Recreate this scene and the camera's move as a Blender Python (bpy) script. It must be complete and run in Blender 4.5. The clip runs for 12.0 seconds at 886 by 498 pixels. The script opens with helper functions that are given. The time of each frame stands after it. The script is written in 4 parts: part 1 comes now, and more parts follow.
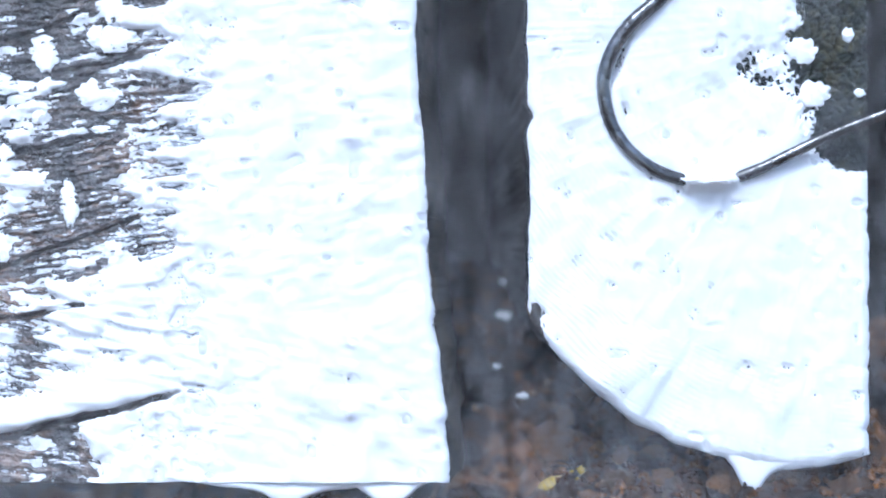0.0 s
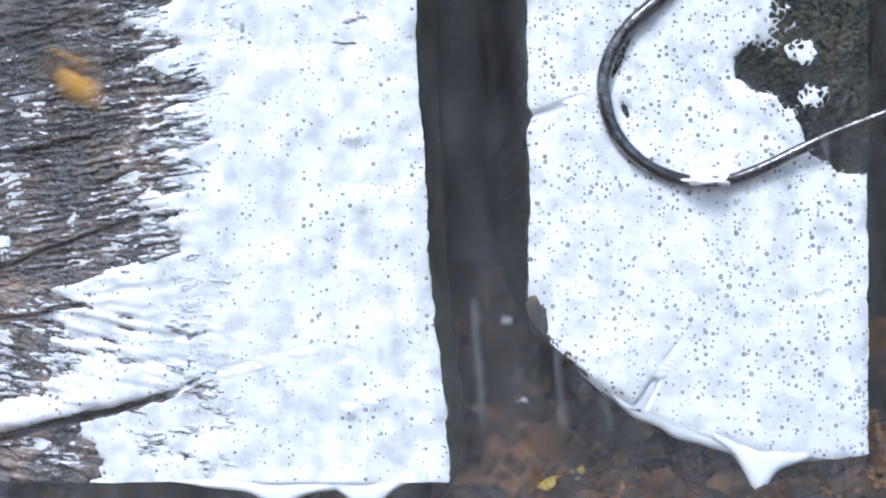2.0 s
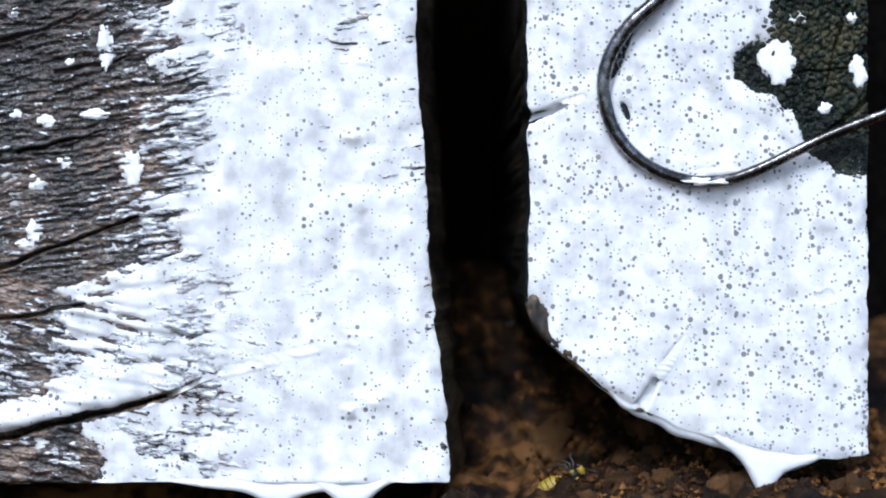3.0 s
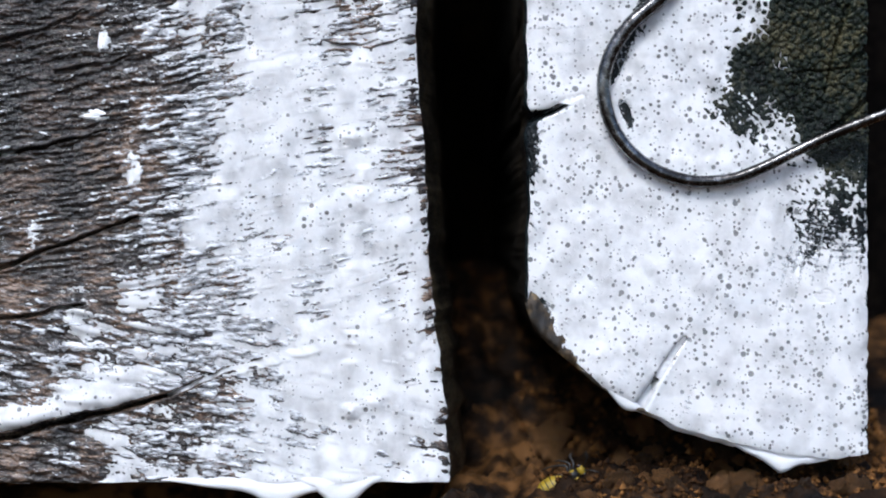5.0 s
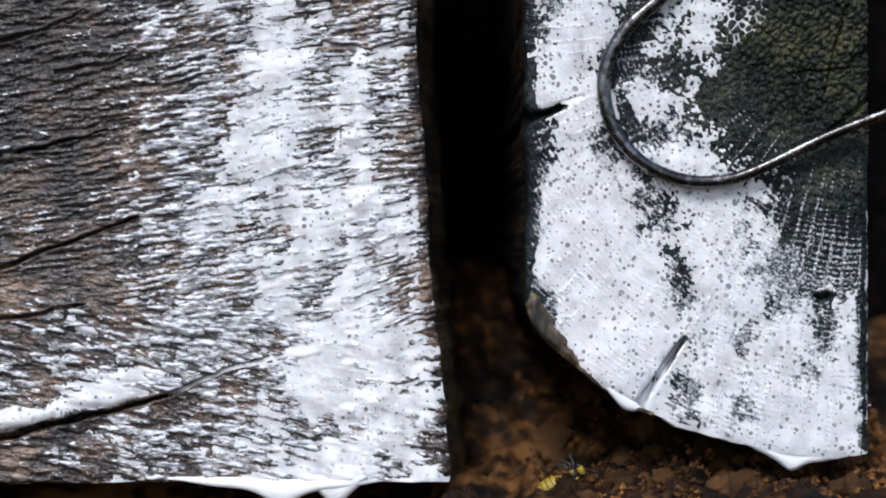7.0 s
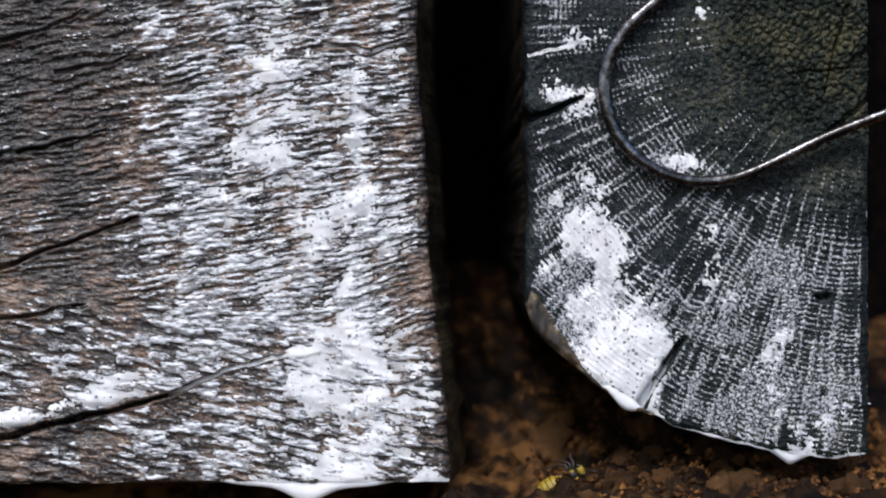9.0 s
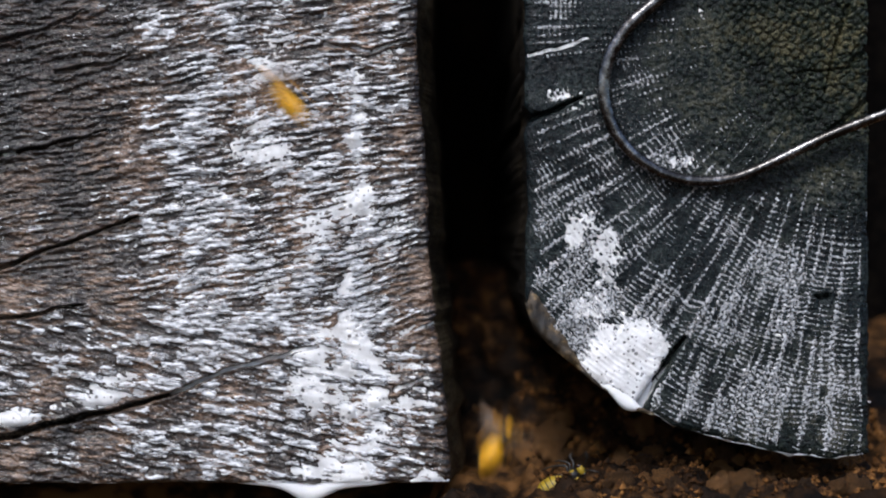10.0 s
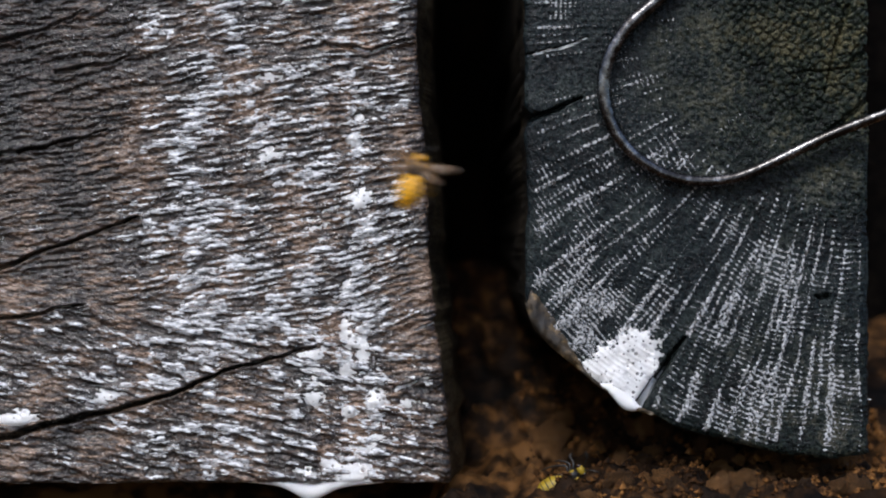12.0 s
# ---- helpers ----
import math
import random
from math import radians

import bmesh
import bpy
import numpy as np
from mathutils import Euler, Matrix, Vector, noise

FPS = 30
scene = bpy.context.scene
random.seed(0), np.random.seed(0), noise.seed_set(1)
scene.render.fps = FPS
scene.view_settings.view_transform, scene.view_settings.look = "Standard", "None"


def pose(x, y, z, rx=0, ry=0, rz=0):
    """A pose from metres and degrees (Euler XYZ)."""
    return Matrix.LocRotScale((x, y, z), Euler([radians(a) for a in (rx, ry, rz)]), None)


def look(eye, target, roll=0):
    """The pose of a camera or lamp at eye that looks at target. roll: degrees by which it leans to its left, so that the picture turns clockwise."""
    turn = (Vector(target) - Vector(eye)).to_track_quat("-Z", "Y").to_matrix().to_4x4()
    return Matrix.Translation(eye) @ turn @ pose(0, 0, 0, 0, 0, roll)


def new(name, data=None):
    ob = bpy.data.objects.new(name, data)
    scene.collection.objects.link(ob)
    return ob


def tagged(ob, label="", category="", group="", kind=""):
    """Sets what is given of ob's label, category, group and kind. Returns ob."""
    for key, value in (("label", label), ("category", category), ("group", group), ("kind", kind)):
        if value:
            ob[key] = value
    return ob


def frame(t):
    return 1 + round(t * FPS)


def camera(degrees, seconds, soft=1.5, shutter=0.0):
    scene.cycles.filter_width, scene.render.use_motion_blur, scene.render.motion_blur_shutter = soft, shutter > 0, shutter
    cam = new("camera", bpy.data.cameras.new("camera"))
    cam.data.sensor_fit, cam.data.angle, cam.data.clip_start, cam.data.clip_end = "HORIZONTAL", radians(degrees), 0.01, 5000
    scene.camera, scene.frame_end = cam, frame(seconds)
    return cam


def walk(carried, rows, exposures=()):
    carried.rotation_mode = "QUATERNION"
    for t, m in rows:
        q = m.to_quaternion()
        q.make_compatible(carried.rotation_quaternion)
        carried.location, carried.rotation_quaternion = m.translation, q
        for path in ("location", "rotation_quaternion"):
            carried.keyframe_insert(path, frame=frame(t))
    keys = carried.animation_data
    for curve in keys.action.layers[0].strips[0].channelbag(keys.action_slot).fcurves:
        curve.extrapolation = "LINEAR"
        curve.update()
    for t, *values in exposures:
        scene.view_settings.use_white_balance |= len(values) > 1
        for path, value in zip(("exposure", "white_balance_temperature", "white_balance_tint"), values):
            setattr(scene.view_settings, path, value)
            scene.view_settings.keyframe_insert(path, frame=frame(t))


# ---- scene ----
# A close view of weathered timber ends under dissolving foam, with wasps about.
# U: one unit of the plan, 0.16 mm on the plane of the timber ends (y = 0).
U = 0.00016
DIST = 0.437
SECONDS = 12.0
RATE = 0.0002      # metres by which the foam settles in a second

cam = camera(32, SECONDS, soft=2.0, shutter=0.35)
cam.data.dof.use_dof, cam.data.dof.focus_distance, cam.data.dof.aperture_fstop = True, DIST, 7.0
walk(cam, [(0.0, look((0, -DIST, 0), (0, 0, 0))), (SECONDS, look((0, -DIST, 0), (0, 0, 0)))],
     exposures=[(0.0, 1.0, 5000, 8), (0.6, 0.88, 5250, 8), (2.0, 0.72, 5450, 8), (5.5, 0.46, 5850, 9), (7.0, 0.46, 6000, 10), (9.5, 0.4, 6100, 11), (12.0, 0.3, 6150, 11)])

# ---------------------------------------------------------------- light
world = bpy.data.worlds.new("sky")
scene.world = world
world.use_nodes = True
sky = world.node_tree.nodes.new("ShaderNodeTexSky")
sky.sky_type = "NISHITA"
sky.sun_disc = False
sky.sun_elevation = radians(55)
sky.sun_rotation = radians(200)
sky.air_density, sky.dust_density = 1.0, 3.0
backdrop = world.node_tree.nodes["Background"]
world.node_tree.links.new(sky.outputs["Color"], backdrop.inputs["Color"])
backdrop.inputs["Strength"].default_value = 0.12

sun = new("sun", bpy.data.lights.new("sun", "SUN"))
sun.data.energy, sun.data.angle, sun.data.color = 1.5, radians(16), (1.0, 0.98, 0.96)
sun.matrix_world = look((-0.5, -1.5, 1.7), (0, 0, 0))


# ---------------------------------------------------------------- helpers
def px(u):
    return (u - 784) * U


def pz(v):
    return (441 - v) * U


def lattice(seed):
    return np.random.RandomState(seed).rand(256, 256) * 2 - 1


def vnoise(x, y, seed):
    """Smooth noise from -1 to 1."""
    tab = lattice(seed)
    xi, yi = np.floor(x).astype(int), np.floor(y).astype(int)
    fx, fy = x - xi, y - yi
    fx, fy = fx * fx * fx * (fx * (fx * 6 - 15) + 10), fy * fy * fy * (fy * (fy * 6 - 15) + 10)
    a, b = tab[xi % 256, yi % 256], tab[(xi + 1) % 256, yi % 256]
    c, d = tab[xi % 256, (yi + 1) % 256], tab[(xi + 1) % 256, (yi + 1) % 256]
    return (a + (b - a) * fx) * (1 - fy) + (c + (d - c) * fx) * fy


def fbm(x, y, seed, octaves=3, gain=0.5):
    total, amp = 0, 1.0
    for k in range(octaves):
        total = total + amp * vnoise(x * 2 ** k + 17.3 * k, y * 2 ** k + 9.1 * k, seed + k)
        amp *= gain
    return total


def bump(u, v, cu, cv, ru, rv, tilt=0.0):
    """A Gaussian hill of height 1."""
    c, s = math.cos(radians(tilt)), math.sin(radians(tilt))
    a, b = (u - cu) * c + (v - cv) * s, -(u - cu) * s + (v - cv) * c
    return np.exp(-(a / ru) ** 2 - (b / rv) ** 2)


def ramp(x, a, b):
    t = np.clip((x - a) / (b - a), 0, 1)
    return t * t * (3 - 2 * t)


def line_gap(u, v, points):
    """Distance to a bent line and how far along it, 0 to 1."""
    best, along = np.full(u.shape, 1e9), np.zeros(u.shape)
    n = len(points) - 1
    for k in range(n):
        (a, b), (c, d) = points[k], points[k + 1]
        t = np.clip(((u - a) * (c - a) + (v - b) * (d - b)) / ((c - a) ** 2 + (d - b) ** 2), 0, 1)
        gap = np.hypot(u - a - t * (c - a), v - b - t * (d - b))
        along = np.where(gap < best, (k + t) / n, along)
        best = np.minimum(best, gap)
    return best, along


def mesh_of(name, grids, material):
    """One mesh of several grids: (X, Y, Z, keep) with keep a mask of faces or None."""
    vs, fs, base = [], [], 0
    for X, Y, Z, keep in grids:
        m, n = X.shape
        vs.append(np.stack([X, Y, Z], -1).reshape(-1, 3))
        i = np.arange(m * n).reshape(m, n) + base
        q = np.stack([i[:-1, :-1], i[:-1, 1:], i[1:, 1:], i[1:, :-1]], -1)
        fs.append(q[keep] if keep is not None else q.reshape(-1, 4))
        base += m * n
    vs, fs = np.concatenate(vs), np.concatenate(fs)
    used = np.zeros(len(vs), bool)
    used[fs.ravel()] = True
    number = np.cumsum(used) - 1
    vs, fs = vs[used], number[fs]
    me = bpy.data.meshes.new(name)
    me.vertices.add(len(vs))
    me.vertices.foreach_set("co", vs.astype(np.float32).ravel())
    me.loops.add(fs.size)
    me.loops.foreach_set("vertex_index", fs.astype(np.int32).ravel())
    me.polygons.add(len(fs))
    me.polygons.foreach_set("loop_start", np.arange(0, fs.size, 4, dtype=np.int32))
    me.polygons.foreach_set("use_smooth", np.ones(len(fs), bool))
    me.update(calc_edges=True)
    me.validate()
    me.materials.append(material)
    return me


def part(name, bm, material, parent, label=""):
    me = bpy.data.meshes.new(name)
    bm.to_mesh(me)
    bm.free()
    for p in me.polygons:
        p.use_smooth = True
    me.materials.append(material)
    ob = new(name, me)
    ob.parent = parent
    return tagged(ob, label) if label else ob


def tube(bm, points, radii, sides=10, caps=True):
    """A round rod along points."""
    pts = [Vector(p) for p in points]
    rings, side = [], None
    for k, p in enumerate(pts):
        way = (pts[min(k + 1, len(pts) - 1)] - pts[max(k - 1, 0)]).normalized()
        if side is None:
            side = way.orthogonal().normalized()
        side = (side - way * side.dot(way)).normalized()
        other = way.cross(side)
        r = radii[k] if hasattr(radii, "__len__") else radii
        rings.append([bm.verts.new(p + (side * math.cos(a) + other * math.sin(a)) * r)
                      for a in (2 * math.pi * j / sides for j in range(sides))])
    for a, b in zip(rings, rings[1:]):
        for j in range(sides):
            bm.faces.new((a[j], a[(j + 1) % sides], b[(j + 1) % sides], b[j]))
    if caps:
        bm.faces.new(rings[0][::-1])
        bm.faces.new(rings[-1])
    return bm


def spline(points, steps=8):
    """Smooth points through the given ones."""
    p = np.array(points, float)
    q = np.vstack([2 * p[0] - p[1], p, 2 * p[-1] - p[-2]])
    out = []
    for k in range(1, len(q) - 2):
        for t in np.arange(steps) / steps:
            a, b, c, d = q[k - 1], q[k], q[k + 1], q[k + 2]
            out.append(0.5 * (2 * b + (c - a) * t + (2 * a - 5 * b + 4 * c - d) * t ** 2 + (3 * b - a - 3 * c + d) * t ** 3))
    return np.array(out + [p[-1]])


# ---------------------------------------------------------------- materials
def shader(name):
    m = bpy.data.materials.new(name)
    m.use_nodes = True
    return m, m.node_tree.nodes, m.node_tree.links, m.node_tree.nodes["Principled BSDF"]


def grainy(name, colours, scale, stretch, rough=(0.3, 0.6), coat=0.0, fine=(900, 0.3), turn=0.0, spec=0.5, speck=0.0):
    """Stretched two-scale noise between colours, with bump and uneven gloss."""
    m, nodes, links, out = shader(name)
    co = nodes.new("ShaderNodeTexCoord")
    mp = nodes.new("ShaderNodeMapping")
    mp.inputs["Scale"].default_value = stretch
    mp.inputs["Rotation"].default_value = (0, radians(turn), 0)
    links.new(co.outputs["Object"], mp.inputs["Vector"])
    big, small, blot = (nodes.new("ShaderNodeTexNoise") for _ in range(3))
    for n, s, d in ((big, scale, 6), (small, fine[0], 4), (blot, scale * 0.12, 3)):
        n.inputs["Scale"].default_value, n.inputs["Detail"].default_value = s, d
    links.new(mp.outputs["Vector"], big.inputs["Vector"])
    links.new(mp.outputs["Vector"], small.inputs["Vector"])
    links.new(co.outputs["Object"], blot.inputs["Vector"])
    add = nodes.new("ShaderNodeMath")
    add.operation = "MULTIPLY_ADD"
    add.inputs[1].default_value = 0.5
    links.new(blot.outputs["Fac"], add.inputs[0])
    half = nodes.new("ShaderNodeMath")
    half.operation = "MULTIPLY"
    half.inputs[1].default_value = 0.5
    links.new(big.outputs["Fac"], half.inputs[0])
    links.new(half.outputs[0], add.inputs[2])
    cr = nodes.new("ShaderNodeValToRGB")
    while len(cr.color_ramp.elements) < len(colours):
        cr.color_ramp.elements.new(0.5)
    for k, (e, c) in enumerate(zip(cr.color_ramp.elements, colours)):
        e.position = 0.39 + 0.22 * k / max(len(colours) - 1, 1)
        e.color = (*c, 1)
    links.new(add.outputs[0], cr.inputs["Fac"])
    tone = nodes.new("ShaderNodeMapRange")
    tone.inputs["From Min"].default_value, tone.inputs["From Max"].default_value = 0.36, 0.64
    tone.inputs["To Min"].default_value, tone.inputs["To Max"].default_value = 1 - speck, 1 + speck
    links.new(small.outputs["Fac"], tone.inputs["Value"])
    dots = nodes.new("ShaderNodeVectorMath")
    dots.operation = "SCALE"
    links.new(cr.outputs["Color"], dots.inputs[0])
    links.new(tone.outputs["Result"], dots.inputs["Scale"])
    links.new(dots.outputs["Vector"], out.inputs["Base Color"])
    rr = nodes.new("ShaderNodeMapRange")
    rr.inputs["From Min"].default_value, rr.inputs["From Max"].default_value = 0.3, 0.7
    rr.inputs["To Min"].default_value, rr.inputs["To Max"].default_value = rough
    links.new(small.outputs["Fac"], rr.inputs["Value"])
    links.new(rr.outputs["Result"], out.inputs["Roughness"])
    bp = nodes.new("ShaderNodeBump")
    bp.inputs["Strength"].default_value, bp.inputs["Distance"].default_value = fine[1], 0.0004
    links.new(small.outputs["Fac"], bp.inputs["Height"])
    links.new(bp.outputs["Normal"], out.inputs["Normal"])
    links.new(bp.outputs["Normal"], out.inputs["Coat Normal"])
    out.inputs["Coat Weight"].default_value = coat
    out.inputs["Coat Roughness"].default_value = 0.07
    out.inputs["Specular IOR Level"].default_value = spec
    return m


WOOD = grainy("wet_brown_end_grain", [(0.004, 0.0028, 0.0024), (0.029, 0.0185, 0.013), (0.215, 0.138, 0.09)], 520, (0.35, 1, 1.7), (0.16, 0.45), 0.75, (2300, 0.75), 6, speck=0.75)
POST = grainy("wet_blackened_end_grain", [(0.001, 0.0022, 0.0028), (0.0036, 0.0078, 0.0092), (0.019, 0.026, 0.025)], 500, (1, 1, 1), (0.18, 0.4), 0.5, (2000, 1.0), speck=0.6)
# Near-black long sides: the shade of the gaps is put into this colour.
SHADED_SIDE = grainy("gap_shade_timber_side", [(0.004, 0.003, 0.002), (0.012, 0.009, 0.006), (0.03, 0.022, 0.012)], 300, (1, 0.3, 1), (0.5, 0.8), 0.0, (1500, 0.6), spec=0.2)
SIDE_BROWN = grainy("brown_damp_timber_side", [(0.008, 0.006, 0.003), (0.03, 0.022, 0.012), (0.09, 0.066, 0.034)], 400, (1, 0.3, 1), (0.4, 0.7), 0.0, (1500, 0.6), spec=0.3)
FOAM = grainy("white_soap_foam", [(0.86, 0.87, 0.88), (0.9, 0.9, 0.9), (0.93, 0.93, 0.93)], 200, (1, 1, 1), (0.4, 0.65), 0.0, (2600, 0.12), spec=0.3)
SOIL = grainy("damp_brown_soil", [(0.0025, 0.0016, 0.0012), (0.02, 0.0098, 0.004), (0.14, 0.066, 0.021)], 170, (1, 1, 1), (0.5, 0.9), 0.0, (1500, 0.8), spec=0.12)
soft_foam = FOAM.node_tree.nodes["Principled BSDF"]
soft_foam.subsurface_method = "BURLEY"
for key, value in (("Subsurface Weight", 1.0), ("Subsurface Radius", (1.0, 1.0, 1.0)), ("Subsurface Scale", 0.0013)):
    soft_foam.inputs[key].default_value = value
# Colour of the backing: shade put in as near-black, so the gap reads dark.
GAP_BLACK = grainy("gap_dark_backing", [(0.002, 0.002, 0.001), (0.006, 0.004, 0.003), (0.012, 0.008, 0.005)], 200, (1, 1, 1), (0.8, 1.0), 0.0, (900, 0.5), spec=0.05)
CLOD = grainy("crumbly_ochre_soil", [(0.015, 0.007, 0.0025), (0.2, 0.092, 0.03), (0.6, 0.32, 0.12)], 700, (1, 1, 1), (0.4, 0.9), 0.0, (1500, 1.0), spec=0.25, speck=0.6)
WIRE = grainy("weathered_steel_wire", [(0.03, 0.028, 0.026), (0.085, 0.083, 0.082), (0.24, 0.24, 0.245)], 500, (1, 1, 1), (0.14, 0.32), 0.2, (1400, 0.12))
WIRE.node_tree.nodes["Principled BSDF"].inputs["Metallic"].default_value = 1.0


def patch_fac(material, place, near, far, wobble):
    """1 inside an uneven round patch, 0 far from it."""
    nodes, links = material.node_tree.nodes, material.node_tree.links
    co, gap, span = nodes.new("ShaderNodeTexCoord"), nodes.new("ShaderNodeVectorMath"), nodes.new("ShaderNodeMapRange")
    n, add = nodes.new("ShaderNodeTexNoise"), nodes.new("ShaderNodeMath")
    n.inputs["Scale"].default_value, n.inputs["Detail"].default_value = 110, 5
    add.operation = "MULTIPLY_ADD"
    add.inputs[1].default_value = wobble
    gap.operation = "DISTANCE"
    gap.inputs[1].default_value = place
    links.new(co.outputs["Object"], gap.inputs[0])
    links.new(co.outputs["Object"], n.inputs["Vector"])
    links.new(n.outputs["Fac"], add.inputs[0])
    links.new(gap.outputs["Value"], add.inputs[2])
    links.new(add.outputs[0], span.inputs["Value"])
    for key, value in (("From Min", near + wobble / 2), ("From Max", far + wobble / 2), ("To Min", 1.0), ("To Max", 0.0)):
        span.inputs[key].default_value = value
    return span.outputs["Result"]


def tint_patch(material, fac, colour, coat=None, spec=None):
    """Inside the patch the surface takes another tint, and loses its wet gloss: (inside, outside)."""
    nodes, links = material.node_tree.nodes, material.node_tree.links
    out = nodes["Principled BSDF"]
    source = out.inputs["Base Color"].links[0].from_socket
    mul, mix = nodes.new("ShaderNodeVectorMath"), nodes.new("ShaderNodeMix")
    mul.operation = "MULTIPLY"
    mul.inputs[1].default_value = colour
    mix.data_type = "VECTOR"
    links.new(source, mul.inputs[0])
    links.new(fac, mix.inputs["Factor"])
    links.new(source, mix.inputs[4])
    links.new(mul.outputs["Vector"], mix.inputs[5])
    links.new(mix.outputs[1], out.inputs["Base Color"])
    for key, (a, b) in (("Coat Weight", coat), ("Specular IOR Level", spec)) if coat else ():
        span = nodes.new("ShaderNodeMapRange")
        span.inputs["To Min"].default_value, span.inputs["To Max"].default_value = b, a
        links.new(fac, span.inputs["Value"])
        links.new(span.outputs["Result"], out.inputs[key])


tint_patch(POST, patch_fac(POST, (px(1510), 0, pz(40)), 0.01, 0.068, 0.035), (4.2, 2.8, 1.5), (0.12, 0.3), (0.12, 0.12))
tint_patch(POST, patch_fac(POST, (px(1400), 0, pz(830)), 0.016, 0.05, 0.03), (2.8, 2.0, 1.5))
# The brown timber is darker and less glossy towards its upper left.
tint_patch(WOOD, patch_fac(WOOD, (px(-20), 0, pz(110)), 0.015, 0.06, 0.03), (0.2, 0.2, 0.23), (0.5, 0.9), (0.4, 0.5))


def tinted_by_piece(material, low, high):
    """Each piece a little lighter or darker than the next."""
    nodes, links = material.node_tree.nodes, material.node_tree.links
    out = nodes["Principled BSDF"]
    source = out.inputs["Base Color"].links[0].from_socket
    info = nodes.new("ShaderNodeObjectInfo")
    span = nodes.new("ShaderNodeMapRange")
    span.inputs["To Min"].default_value, span.inputs["To Max"].default_value = low, high
    links.new(info.outputs["Random"], span.inputs["Value"])
    mul = nodes.new("ShaderNodeVectorMath")
    mul.operation = "SCALE"
    links.new(source, mul.inputs[0])
    links.new(span.outputs["Result"], mul.inputs["Scale"])
    links.new(mul.outputs["Vector"], out.inputs["Base Color"])


tinted_by_piece(CLOD, 0.06, 1.25)
for n in CLOD.node_tree.nodes:
    if n.type == "BUMP":
        n.inputs["Distance"].default_value = 0.0012
CRUMB = grainy("fine_soil_crumbs", [(0.008, 0.004, 0.002), (0.06, 0.026, 0.008), (0.26, 0.12, 0.035)], 500, (1, 1, 1), (0.5, 0.9), 0.0, (1500, 0.8), spec=0.12)


def see_through(name, colour, share, rough, scale=350, stretch=(1, 1, 1), reach=(0.3, 0.7), spread=0.3):
    """A thin film: part of the light goes straight through."""
    m, nodes, links, out = shader(name)
    out.inputs["Base Color"].default_value = (*colour, 1)
    out.inputs["Roughness"].default_value = rough
    clear, mix = nodes.new("ShaderNodeBsdfTransparent"), nodes.new("ShaderNodeMixShader")
    co, n = nodes.new("ShaderNodeTexCoord"), nodes.new("ShaderNodeTexNoise")
    n.inputs["Scale"].default_value, n.inputs["Detail"].default_value = scale, 3
    mp = nodes.new("ShaderNodeMapping")
    mp.inputs["Scale"].default_value = stretch
    links.new(co.outputs["Object"], mp.inputs["Vector"])
    links.new(mp.outputs["Vector"], n.inputs["Vector"])
    span = nodes.new("ShaderNodeMapRange")
    span.inputs["From Min"].default_value, span.inputs["From Max"].default_value = reach
    span.inputs["To Min"].default_value, span.inputs["To Max"].default_value = share * (1 - spread), min(share * (1 + spread), 1.0)
    links.new(n.outputs["Fac"], span.inputs["Value"])
    links.new(span.outputs["Result"], mix.inputs[0])
    links.new(clear.outputs[0], mix.inputs[1])
    links.new(out.outputs[0], mix.inputs[2])
    links.new(mix.outputs[0], nodes["Material Output"].inputs["Surface"])
    return m


# One near-black tone for the end of the timber beside the post.
NEAR_BLACK = grainy("near_black_timber", [(0.0015, 0.0015, 0.0012), (0.004, 0.003, 0.0025), (0.009, 0.007, 0.005)], 300, (1, 1, 1), (0.8, 1.0), 0.0, (1500, 0.5), spec=0.05)
BARK = grainy("damp_brown_bark", [(0.008, 0.005, 0.002), (0.045, 0.028, 0.011), (0.2, 0.13, 0.05)], 420, (1, 1, 1), (0.4, 0.7), 0.4, (2200, 0.8), speck=0.5)
FOAM_LEFT = FOAM.copy()
FOAM_POST = FOAM.copy()


